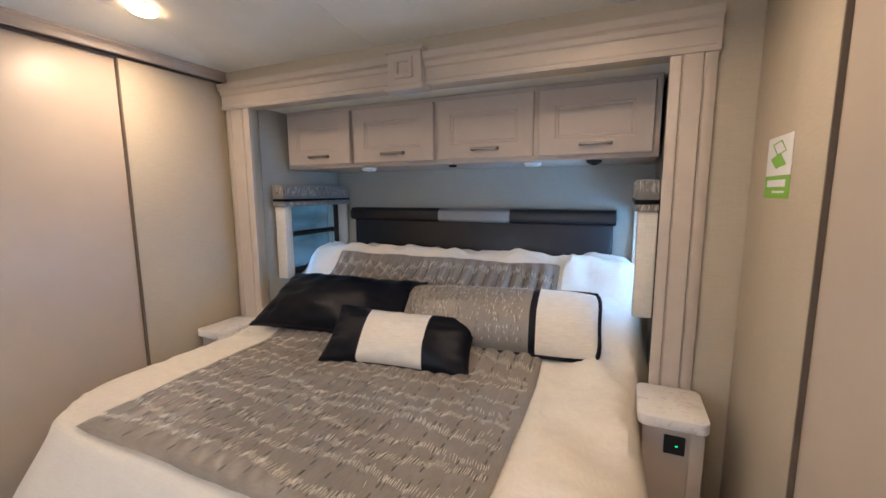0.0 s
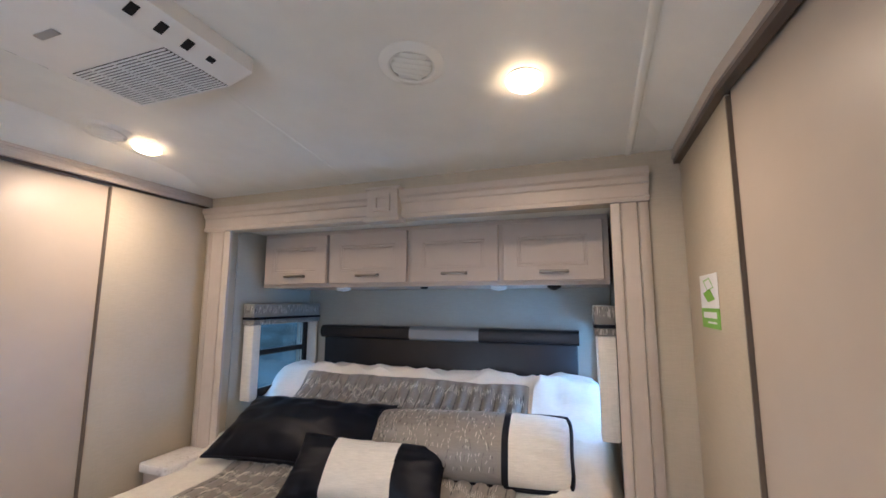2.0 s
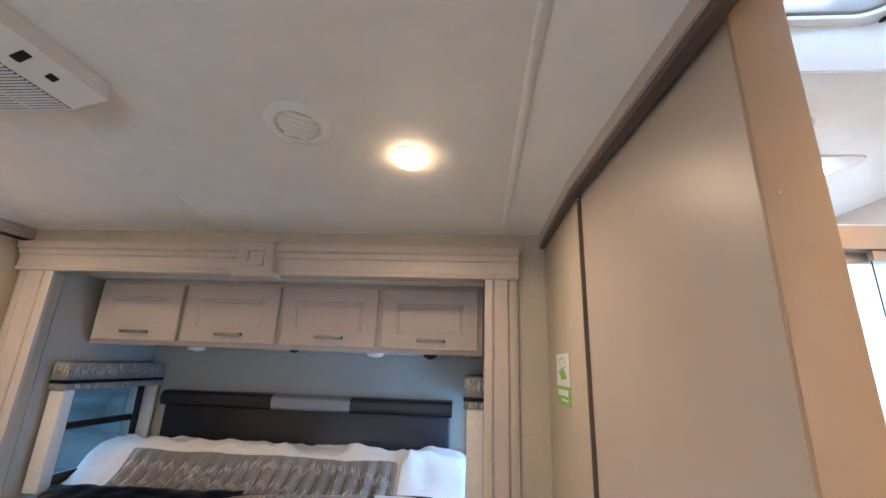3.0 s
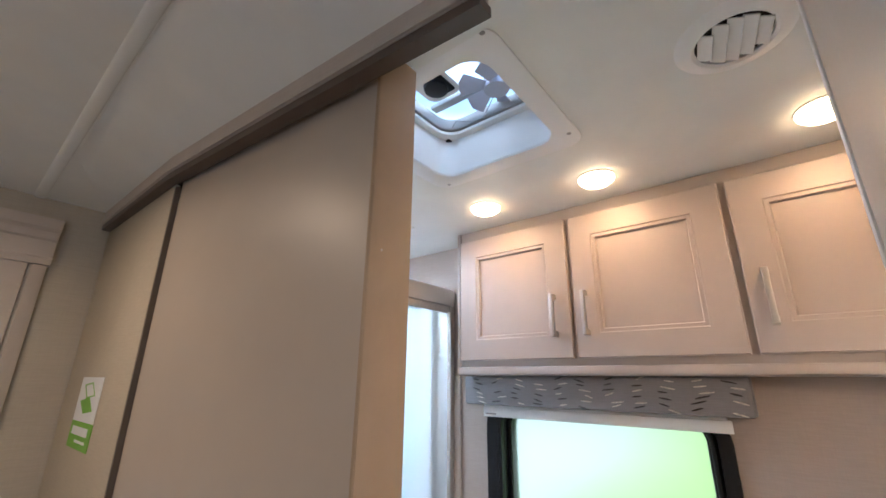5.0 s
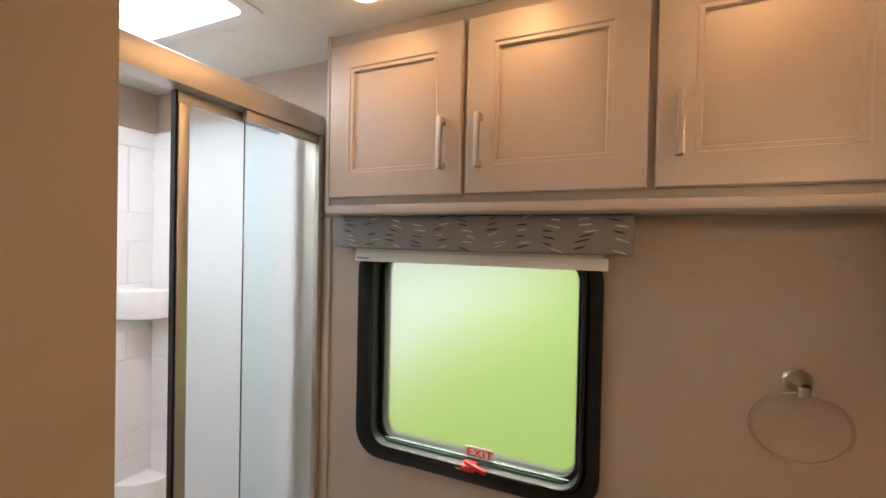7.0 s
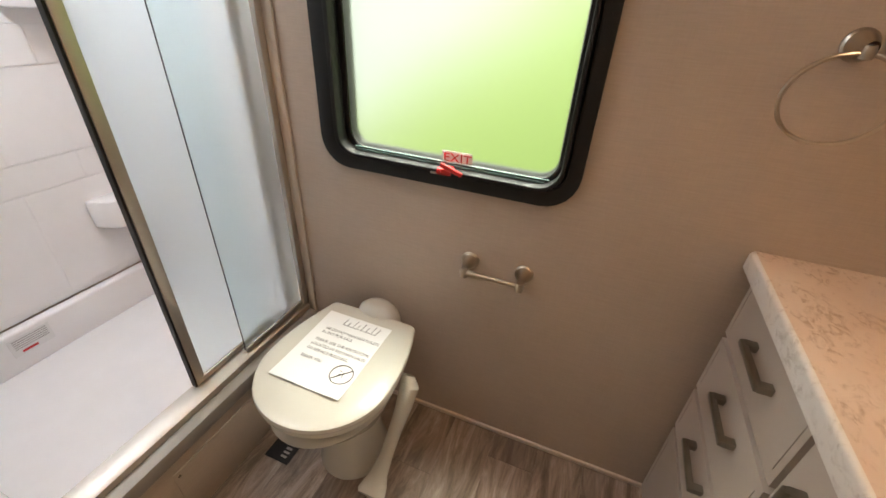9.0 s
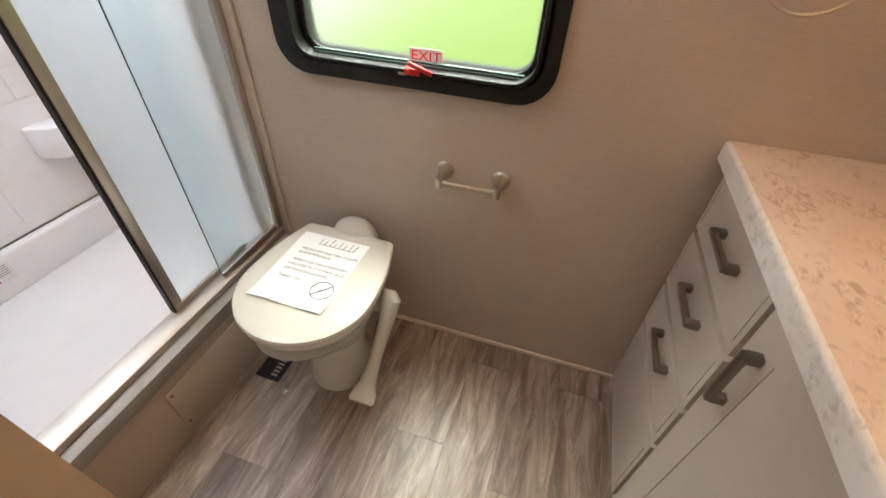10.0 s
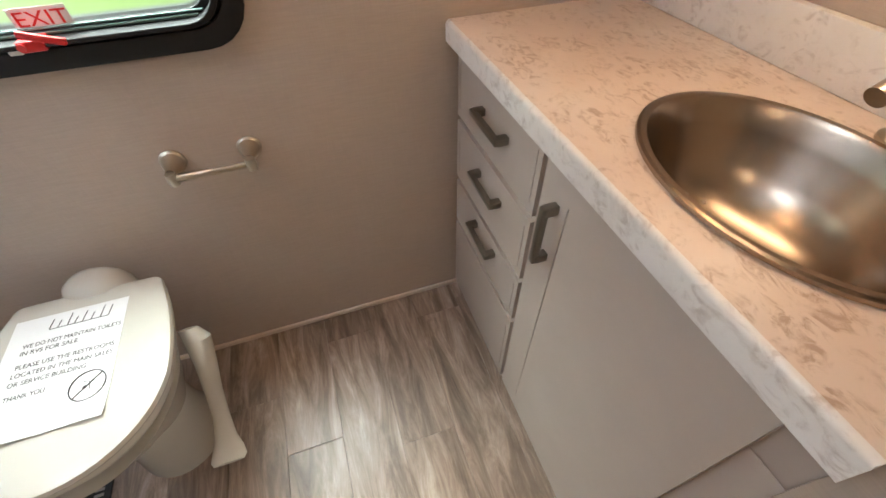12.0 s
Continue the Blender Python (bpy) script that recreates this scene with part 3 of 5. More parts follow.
whole("baseboard", box(XW - 0.010, XW - 0.0005, -0.165, 1.065, 0.0, 0.017, 0.003), PALE, "thin pale wood base trim", "baseboard", kind=S)

# header over the opening, top fascias and sliding tracks
def fascia_x(y):
    """The right-hand fascia's face, which follows the sliding door."""
    if y >= 1.03:
        return 0.470
    return 0.470 + 0.040 * (1.03 - y) / 0.544


RUN = [YF - 0.003, 1.03, 0.486, 0.30]


def fascia_right(out, deep, z0, z1, bm=None):
    front = [(fascia_x(y) - out, y) for y in RUN]
    back = [(fascia_x(y) + deep, y) for y in reversed(RUN)]
    return prism(front + back, "Z", z0, z1, bm)


def cove(face, edge, label):
    """A sloped ceiling strip from the fascia's top to the flat ceiling."""
    bm = bmesh.new()
    rings = []
    for y in (YF - 0.004, 1.25, 1.03, 0.75, 0.486, 0.30, -0.17, YB):
        cz, f = ceiling_z(y), face(max(y, 0.30))
        rings.append([bm.verts.new(p) for p in ((f, y, min(2.060, cz)), (edge, y, cz + 0.0005), (f, y, cz + 0.004))])
    for p, q in zip(rings, rings[1:]):
        for i in range(3):
            bm.faces.new((p[i], p[(i + 1) % 3], q[(i + 1) % 3], q[i]))
    bm.faces.new(rings[0]), bm.faces.new(rings[-1][::-1])
    bmesh.ops.recalc_face_normals(bm, faces=bm.faces[:])
    whole("ceiling_cove", bm, CEIL, label, "ceiling", kind=S)


bm = box(XL + 0.002, XL + 0.020, YB, YF - 0.003, 2.028, 2.20, 0.002)
box(XL + 0.010, XL + 0.026, YB, YF - 0.004, 2.012, 2.034, 0.003, 2, bm)
box(XL + 0.012, XL + 0.023, YB, YF - 0.004, 2.046, 2.054, 0.002, 2, bm)
whole("trim_fascia_west", bm, FASCIA, "taupe moulded fascia along the ceiling", "trim", kind=S)
bm = fascia_right(0.0, 0.0185, 2.0225, 2.20)
fascia_right(0.004, 0.008, 2.024, 2.034, bm)
whole("trim_fascia", bm, FASCIA, "taupe moulded fascia along the ceiling", "trim", kind=S)
cove(lambda y: XL + 0.020, XL + 0.155, "off-white sloped ceiling edge")
cove(lambda y: fascia_x(y), 0.349, "off-white sloped ceiling edge")
bm = fascia_right(-0.001, 0.024, 2.008, 2.022)
prism([(fascia_x(y) + 0.0255, y) for y in RUN] + [(0.574, 0.30), (0.574, YF - 0.003)], "Z", 2.080, 2.14, bm)
box(0.575, 0.581, 0.053, YF - 0.005, 2.08, 2.115, 0, 2, bm)
whole("trim_track", bm, DARK, "dark bronze sliding door track", "trim", kind=S)
whole("trim_track_west", box(XL - 0.030, XL + 0.001, YB, YF - 0.005, 2.004, 2.027), DARK, "dark bronze sliding door track", "trim", kind=S)
whole("trim_header", box(0.583, 0.620, 0.053, 0.479, 2.085, ZC - 0.001), CEIL, "off-white header over the bathroom opening", "trim", kind=S)
for nm, x0, x1, y in (("trim_seam", XR - 0.001, 0.4985, 1.0325), ("trim_seam", XL - 0.012, XL + 0.002, 1.068)):
    whole(nm, box(x0, x1, y - 0.0035, y + 0.003, 0, 2.0), SEAM, "dark brown vertical panel edge strip", "trim", kind=S)

# sliding doors
whole("trim_door_end", box(0.5470, 0.6172, 0.4780, 0.4798, 0.0, 2.078, 0.0006), EDGE, "tan wood-grain strip on the end of the partition", "trim", kind=S)
d = thing("door_1", (0.563, 0.78, 0), "open taupe laminate sliding door with tan edge", "door", kind=S)
part("panel", prism([(0.548, 0.486), (0.578, 0.486), (0.529, 1.0285), (0.499, 1.0285)], "Z", 0.012, 2.078), PANEL, d)
part("edge_strip", box(0.5475, 0.5794, 0.4812, 0.486, 0.012, 2.078, 0.001), EDGE, d, "tan wood-grain edge strip")
part("screw", lathe([(0, 0.0010), (0.0014, 0.0006), (0.0017, 0)], (0.566, 0.4779, 1.776), "-Y", 10), CHROME, d)
d = thing("door_2", (-1.65, 0.6, 0), "closed taupe laminate sliding door", "door", kind=S)
part("panel", box(-1.650, -1.612, -0.3, 1.20, 0.012, 2.03, 0.0015), PANEL, d)


# ---- bath window, skylight, roof vent ----
w = thing("window_1", (XW, 0.595, WZ0), "frosted emergency exit window in a black rounded frame", "window", kind=S)
oy = rounded(0.247, 0.955, 0.908, 1.56, 0.085)
iy = rounded(0.306, 0.876, 0.968, 1.52, 0.045)
ry = rounded(0.280, 0.910, 0.944, 1.54, 0.06)
bm = frame_ring(oy, ry, "X", XW - 0.016, XW - 0.0008, bev=0.004)
frame_ring(rounded(0.285, 0.906, 0.948, 1.536, 0.058), rounded(0.295, 0.892, 0.957, 1.528, 0.052), "X", XW - 0.024, XW + 0.03, bm, 0.003)
part("frame", bm, BLACK, w, "black plastic window frame")
bm = frame_ring(rounded(0.290, 0.898, 0.953, 1.53, 0.054), iy, "X", XW + 0.014, XW + 0.030, bev=0.003)
part("sash", bm, BLACK, w)
part("outer_seal", frame_ring(rounded(0.2725, 0.9295, 0.9405, 1.5295, 0.02), rounded(0.309, 0.873, 0.971, 1.517, 0.042), "X", XW + 0.031, XW + 0.049), BLACK, w)
p = part("pane", prism(rounded(0.296, 0.886, 0.960, 1.528, 0.048), "X", XW + 0.019, XW + 0.024), FROST, w, "frosted glass")
p.visible_shadow = False
bm = box(XW + 0.004, XW + 0.012, 0.33, 0.86, 0.9585, 0.963, 0.001)
box(XW + 0.006, XW + 0.013, 0.32, 0.86, 0.966, 0.969, 0.001, 2, bm)
part("channel", bm, CHANNEL, w, "grey-green sash channel")
bm = box(XW - 0.028, XW + 0.010, 0.561, 0.599, 0.944, 0.962, 0.004)
b2 = box(-0.004, 0.004, -0.05, 0.012, -0.006, 0.006, 0.003)
bmesh.ops.transform(b2, matrix=Matrix.Translation((XW - 0.030, 0.576, 0.970)) @ Matrix.Rotation(radians(18), 4, "X"), verts=b2.verts)
join(bm, b2)
lathe([(0, 0.004), (0.006, 0.004), (0.006, 0)], (XW - 0.028, 0.592, 0.954), "-X", 12, bm)
part("latch", bm, RED, w, "red exit latch")
part("latch_plate", box(XW - 0.018, XW - 0.008, 0.600, 0.620, 0.940, 0.950, 0.002), CHROME, w)
st = part("exit_sticker", box(XW + 0.0125, XW + 0.0136, 0.518, 0.600, 0.966, 0.997), PAPER, w, "white sticker with red letters")
lettering("letters", "EXIT", 0.031, Matrix.Translation((XW + 0.0123, 0.597, 0.9705)) @ Matrix(((0, 0, -1, 0), (-1, 0, 0, 0), (0, 1, 0, 0), (0, 0, 0, 1))), RED, st, width=0.074)
for i in range(9):
    part("screw", lathe([(0, 0.001), (0.0018, 0.0006), (0.0021, 0)], (XW - 0.016, 0.262, 1.02 + 0.06 * i), "-X", 8), BLACK, w)

v = thing("blind_valance", (1.50, 0.59, 1.54), "grey stitched fabric valance over the bathroom window", "blind valance")
part("front_board", box(1.462, 1.480, 0.186, 1.000, 1.545, 1.637, 0.006), RUNNER_V, v)
rv = random.Random(5)


def valance_face(z, y):
    return Vector((1.462, y, z))


for nm, mat, sd, hit in (("light_stitches", THREAD_L, 0, 1.0), ("dark_stitches", THREAD_D, 1, 1.0)):
    dd = []
    for c in range(11):
        yc = 0.225 + c * 0.072 + 0.012 * sd
        lean = math.sin(c * 2.3)
        for q in range(6):
            if (c * 5 + q * 7 + (c * q) % 3) % 2 == sd and rv.random() < (hit if c % 2 == sd else hit * 0.85):
                z = 1.555 + q * 0.0145 + rv.uniform(-0.002, 0.002)
                y = yc + rv.uniform(-0.009, 0.009)
                dd.append((z, y, rv.uniform(0.2, 0.9) * 0.010 * (1 if lean > 0 else -1), -rv.uniform(0.020, 0.034)))
    tagged(part(nm, stitches(lambda a, b: valance_face(a, b), dd, 0.0023), mat, v), kind="stuff")
part("end_board", box(1.4805, XW - 0.001, 0.186, 0.204, 1.545, 1.637, 0.005), RUNNER_V, v)
part("end_board", box(1.4805, XW - 0.001, 0.982, 1.000, 1.545, 1.637, 0.005), RUNNER_V, v)
v = thing("roller_blind", (1.51, 0.59, 1.50), "rolled-up white roller blind under the valance", "blind")
bm = box(1.492, 1.500, 0.238, 0.944, 1.506, 1.536, 0.002)
box(1.496, 1.512, 0.248, 0.944, 1.520, 1.5445, 0.003, 2, bm)
part("bottom_rail", bm, WHITE_PL, v)
part("maker_mark", box(1.4913, 1.4919, 0.895, 0.935, 1.513, 1.518), GREY, v)

k = thing("skylight", ((KX0 + KX1) / 2, (KY0 + KY1) / 2, ZC), "bright white skylight over the shower", "skylight", kind=S)
part("frame", frame_ring(rounded(KX0 - 0.035, KX1 + 0.03, KY0 - 0.035, KY1 + 0.03, 0.03), rounded(KX0 + 0.005, KX1 - 0.005, KY0 + 0.005, KY1 - 0.005, 0.03), "Z", ZC - 0.006, ZC + 0.10, bev=0.002), WHITE_PL, k)
p = part("dome", box(KX0 - 0.02, KX1 + 0.02, KY0 - 0.02, KY1 + 0.02, ZC + 0.1015, ZC + 0.1055), emissive("skylight_diffuser", (0.93, 0.97, 1.0), 2.2), k, "glowing milky skylight dome")

r = thing("roof_vent", ((VX0 + VX1) / 2, (VY0 + VY1) / 2, ZC), "white roof vent with a fan under a translucent lid", "roof vent")
part("garnish", frame_ring(rounded(VX0 - 0.035, VX1 + 0.035, VY0 - 0.035, VY1 + 0.035, 0.04), rounded(VX0 + 0.012, VX1 - 0.012, VY0 + 0.012, VY1 - 0.012, 0.045), "Z", ZC - 0.005, ZC - 0.0005, bev=0.0018), WHITE_PL, r)
part("shaft", frame_ring(rounded(VX0 + 0.001, VX1 - 0.001, VY0 + 0.001, VY1 - 0.001, 0.045), rounded(VX0 + 0.0115, VX1 - 0.0115, VY0 + 0.0115, VY1 - 0.0115, 0.045), "Z", ZC + 0.0005, ZC + 0.105), WHITE_PL, r)
part("inner_frame", frame_ring(rounded(VX0 - 0.01, VX1 + 0.01, VY0 - 0.01, VY1 + 0.01, 0.05), rounded(VX0 + 0.030, VX1 - 0.030, VY0 + 0.030, VY1 - 0.030, 0.05), "Z", ZC + 0.106, ZC + 0.116, bev=0.003), WHITE_PL, r)
part("screen_rim", frame_ring(rounded(VX0 + 0.020, VX1 - 0.020, VY0 + 0.020, VY1 - 0.020, 0.05), rounded(VX0 + 0.036, VX1 - 0.036, VY0 + 0.036, VY1 - 0.036, 0.045), "Z", ZC + 0.117, ZC + 0.150, bev=0.004), GREY, r)
top = rounded(VX0 + 0.045, VX1 - 0.045, VY0 + 0.045, VY1 - 0.045, 0.05)
low = rounded(VX0 + 0.002, VX1 - 0.002, VY0 + 0.002, VY1 - 0.002, 0.05)
# sky light through the lid is put into its emission, dimmer at the sides
part("lid", prism(top, "Z", ZC + 0.215, ZC + 0.222), emissive("sky_glow_lid", (0.70, 0.83, 1.0), 1.3), r, "translucent smoky lid with sky light as its glow")
bm = bmesh.new()
ra, rb = [bm.verts.new((x, y, ZC + 0.216)) for x, y in top], [bm.verts.new((x, y, ZC + 0.158)) for x, y in low]
for i in range(len(top)):
    j = (i + 1) % len(top)
    bm.faces.new((ra[i], ra[j], rb[j], rb[i]))
part("lid_side", bm, emissive("sky_glow_lid_side", (0.36, 0.50, 0.66), 0.7), r, "translucent smoky lid side with a dimmer sky glow")
fx, fy, fz = VX0 + 0.252, VY0 + 0.118, ZC + 0.140
BLADE = plain("lavender_grey_plastic", (0.46, 0.46, 0.52), 0.45, bumps=0)
fan = part("fan", lathe([(0, 0.012), (0.028, 0.010), (0.030, -0.010), (0, -0.012)], (fx, fy, fz), "Z", 20), BLADE, r, "grey six-bladed fan")
for i in range(6):
    bl = bmesh.new()
    pts = [(0.022, -0.010), (0.078, -0.034), (0.094, -0.010), (0.084, 0.020), (0.022, 0.010)]
    lo = [bl.verts.new((x, y, 0)) for x, y in pts]
    hi = [bl.verts.new((x, y, 0.002)) for x, y in pts]
    bl.faces.new(lo[::-1]), bl.faces.new(hi)
    for a in range(5):
        bl.faces.new((lo[a], lo[(a + 1) % 5], hi[(a + 1) % 5], hi[a]))
    bmesh.ops.transform(bl, matrix=Matrix.Translation((fx, fy, fz)) @ Matrix.Rotation(i * math.pi / 3 + 0.3, 4, "Z") @ Matrix.Rotation(radians(24), 4, "X"), verts=bl.verts)
    part("blade", bl, BLADE, fan)
bm = box(fx - 0.012, fx + 0.012, VY0 + 0.03, VY1 - 0.03, fz + 0.016, fz + 0.030, 0.003)
lathe([(0, 0.03), (0.022, 0.03), (0.022, 0), (0, 0)], (fx, fy, fz + 0.012), "Z", 16, bm)
part("motor_bracket", bm, GREY, r, "grey motor bracket")
KX, KY = VX0 + 0.158, VY1 - 0.118
part("knob_plate", prism(rounded(KX - 0.046, KX + 0.046, KY - 0.046, KY + 0.046, 0.025), "Z", ZC + 0.132, ZC + 0.137), WHITE_PL, r)
bm = lathe([(0, 0.014), (0.012, 0.014), (0.020, 0.012), (0.028, 0.010), (0.030, 0.0), (0, 0)], (KX, KY, ZC + 0.1318), "-Z", 20)
box(KX - 0.034, KX + 0.030, KY - 0.034, KY + 0.012, ZC + 0.128, ZC + 0.1315, 0.003, 2, bm)
part("crank_knob", bm, BLACK, r, "black crank knob")
part("switch", box(VX1 - 0.030, VX1 - 0.014, VY1 - 0.034, VY1 - 0.022, ZC + 0.100, ZC + 0.1055, 0.001), BLACK, r)
part("wire", tube([(fx + 0.02, fy + 0.02, fz - 0.005), (fx + 0.07, fy + 0.09, fz - 0.02), (VX1 - 0.06, VY1 - 0.08, ZC + 0.125), (VX1 - 0.04, VY1 - 0.05, ZC + 0.122)], 0.0016, 6), GREY, r)
for sx, sy in ((VX0 - 0.02, VY0 - 0.018), (VX1 - 0.018, VY0 - 0.016), (VX1 + 0.016, VY1 + 0.0), (VX0 - 0.02, VY1 + 0.016)):
    part("screw", lathe([(0, 0.002), (0.004, 0.0012), (0.005, 0)], (sx, sy, ZC - 0.005), "-Z", 10), GREY, r)


# ---- ceiling fittings ----
def disc_lamp(x, y, z, tilt, group):
    t = thing("ceiling_lamp", (x, y, z), "round flush ceiling lamp switched on, warm white", "ceiling lamp", group)
    m = Matrix.Translation((x, y, z)) @ Matrix.Rotation(tilt, 4, "X") @ Matrix.Translation((-x, -y, -z))
    bm = lathe([(0, 0.0), (0.049, 0.0), (0.0495, 0.002), (0.048, 0.003), (0, 0.003)], (x, y, z), "-Z", 40)
    bmesh.ops.transform(bm, matrix=m, verts=bm.verts)
    part("rim", bm, WHITE_PL, t)
    bm = lathe([(0.0460, 0.0032), (0.045, 0.009), (0.036, 0.0165), (0.020, 0.0195), (0, 0.0205)], (x, y, z), "-Z", 40)
    bmesh.ops.transform(bm, matrix=m, verts=bm.verts)
    part("lens", bm, LENS, t, "glowing lens")
    return t


def ceiling_vent(x, y, z, tilt, turn, size, label, group, shut=False):
    t = thing("ceiling_vent", (x, y, z), label, "ceiling vent", group)
    m = Matrix.Translation((x, y, z)) @ Matrix.Rotation(tilt, 4, "X") @ Matrix.Rotation(turn, 4, "Z")
    k = size / 0.095
    bm = lathe([(0.062, 0.001), (0.062, 0.006), (0.068, 0.009), (0.085, 0.006), (0.095, 0.0)], (0, 0, 0), "-Z", 40)
    bmesh.ops.transform(bm, matrix=m @ Matrix.Scale(k, 4), verts=bm.verts)
    part("collar", bm, CEIL if shut else WHITE_PL, t)
    bm = lathe([(0, 0.0), (0.061, 0.0)], (0, 0, -0.0008), "-Z", 32)
    bmesh.ops.transform(bm, matrix=m @ Matrix.Scale(k, 4), verts=bm.verts)
    part("throat", bm, CEIL if shut else BLACK, t)
    for i in range(-2, 3):
        yy = i * 0.022
        half = math.sqrt(max(0.0565 ** 2 - yy * yy, 1e-4)) * 0.98
        b = box(-half, half, yy - 0.0125, yy + 0.0125, -0.0015, 0.0015, 0.001)
        bmesh.ops.transform(b, matrix=m @ Matrix.Scale(k, 4) @ Matrix.Translation((0, 0, -0.006)) @ Matrix.Translation((0, yy, 0)) @ Matrix.Rotation(radians(3 if shut else 22), 4, "X") @ Matrix.Translation((0, -yy, 0)), verts=b.verts)
        part("slat", b, CEIL if shut else WHITE_PL, t)
    return t


SL = -math.atan(0.113)
for x, y, z in BED_LAMPS:
    disc_lamp(x, y, ceiling_z(y), SL if y > 0.75 else 0, "bedroom ceiling lamps")
for x, y, z in BATH_LAMPS:
    disc_lamp(x, y, ZC, 0, "bathroom ceiling lamps")
for x, y in ((-0.207, 0.884), (-1.370, 0.900)):
    ceiling_vent(x, y, ceiling_z(y), SL, 0.5, 0.082, "round white louvred air vent in the bedroom ceiling", "bedroom air vents", True)
ceiling_vent(0.928, 0.085, ZC, 0, 0.15, 0.083, "round white louvred air vent in the bathroom ceiling", "bathroom air vents")
ceiling_vent(0.955, 0.935, ZC, 0, 1.1, 0.083, "round white louvred air vent by the shower", "bathroom air vents")

a = thing("air_conditioner", (-0.75, 0.47, ZC), "white ceiling air conditioner grille housing", "air conditioner")
AX0, AX1, AY0, AY1, AZ = -1.030, -0.580, 0.182, 0.757, 2.080
bm = bmesh.new()
lo, hi = rounded(AX0 + 0.055, AX1 - 0.055, AY0 + 0.014, AY1 - 0.014, 0.012), rounded(AX0, AX1, AY0, AY1, 0.012)
rings = [[bm.verts.new((x, y, zz)) for x, y in o] for o, zz in ((hi, ZC - 0.001), (hi, AZ + 0.030), (lo, AZ))]
n = len(hi)
for p, q in zip(rings, rings[1:]):
    for i in range(n):
        bm.faces.new((p[i], p[(i + 1) % n], q[(i + 1) % n], q[i]))
bm.faces.new(rings[2]), bm.faces.new(rings[0][::-1])
bmesh.ops.recalc_face_normals(bm, faces=bm.faces[:])
part("housing", bm, WHITE_PL, a)
for y0, y1 in ((0.202, 0.367), (0.574, 0.738)):
    g = part("grille", box(AX0 + 0.085, AX1 - 0.062, y0, y1, AZ - 0.0012, AZ + 0.002), BLACK, a, "dark return air grille")
    for i in range(19):
        yy = y0 + 0.003 + i * (y1 - y0 - 0.006) / 18
        part("louvre", box(AX0 + 0.084, AX1 - 0.061, yy - 0.0016, yy + 0.0016, AZ - 0.0042, AZ - 0.0014), WHITE_PL, g)
    for xx in (-0.880, -0.805, -0.730):
        part("rib", box(xx - 0.0016, xx + 0.0016, y0, y1, AZ - 0.0050, AZ - 0.0012), WHITE_PL, g)
for side in (1, -1):
    xs = AX1 - 0.028 if side > 0 else AX0 + 0.028
    for i in range(8):
        yy = 0.252 + i * 0.058
        ln = 0.013 if 0 < i < 7 else 0.007
        sl = box(-ln, ln, -0.009, 0.009, -0.0016, 0.0012, 0.0006)
        m = Matrix.Translation((xs, yy, AZ + 0.0145)) @ Matrix.Rotation(-side * math.atan2(0.030, 0.055), 4, "Y")
        bmesh.ops.transform(sl, matrix=m, verts=sl.verts)
        part("air_slot", sl, BLACK, a)
part("badge", box(-0.855, -0.795, 0.457, 0.474, AZ - 0.0022, AZ + 0.001, 0.001), GREY, a, "grey maker's badge")


# ---- slide-out surround ----
def fluted(x0, x1, z0, z1, y, name, label):
    w = x1 - x0
    o = [(x0, y), (x0, y - 0.014), (x0 + 0.012, y - 0.020), (x0 + 0.028, y - 0.020), (x0 + 0.032, y - 0.013), (x0 + 0.036, y - 0.022), (x1 - 0.036, y - 0.022), (x1 - 0.032, y - 0.013), (x1 - 0.028, y - 0.020), (x1 - 0.012, y - 0.020), (x1, y - 0.014), (x1, y)]
    whole(name, prism(o, "Z", z0, z1), TRIM, label, "pilaster", kind=S)


fluted(-1.575, -1.436, 0.0, 1.884, YF - 0.0008, "trim_pilaster", "pale fluted wood pilaster beside the bed alcove")
fluted(0.268, 0.386, 0.0, 1.884, YF - 0.0008, "trim_pilaster", "pale fluted wood pilaster beside the bed alcove")
yo = YF - 0.0008
crown = [(yo, 1.885), (yo - 0.026, 1.885), (yo - 0.030, 1.898), (yo - 0.024, 1.905), (yo - 0.024, 1.945), (yo - 0.030, 1.950), (yo - 0.034, 1.966), (yo - 0.044, 1.974), (yo - 0.046, 1.998), (yo, 1.998)]
whole("trim_header_moulding", prism(crown, "X", -1.592, 0.390), TRIM, "pale wood header moulding over the bed alcove", "moulding", kind=S)
kst = thing("trim_keystone", (-0.59, YF, 1.865), "pale wood keystone block with a square inset", "moulding", kind=S)
bm = prism([(-0.662, 1.888), (-0.520, 1.888), (-0.524, 2.000), (-0.658, 2.000)], "Y", YF - 0.062, yo)
box(-0.672, -0.510, YF - 0.070, yo, 1.868, 1.888, 0.004, 2, bm)
box(-0.668, -0.514, YF - 0.068, yo, 2.000, 2.012, 0.003, 2, bm)
part("block", bm, TRIM, kst)
part("square_inset", frame_ring([(-0.628, 1.910), (-0.554, 1.910), (-0.554, 1.980), (-0.628, 1.980)], [(-0.614, 1.924), (-0.568, 1.924), (-0.568, 1.966), (-0.614, 1.966)], "Y", YF - 0.072, YF - 0.0622), TRIM, kst)

# overhead cupboards in the alcove
CY = 1.735
c = thing("overhead_cabinet", (-0.58, 1.94, 1.62), "taupe overhead cabinet with four flap doors above the bed", "cabinet")
part("body", box(-1.430, 0.268, CY, 2.149, 1.618, 1.8985, 0.002), TAUPE, c)
xs = [-1.425, -1.022, -0.588, -0.160, 0.258]
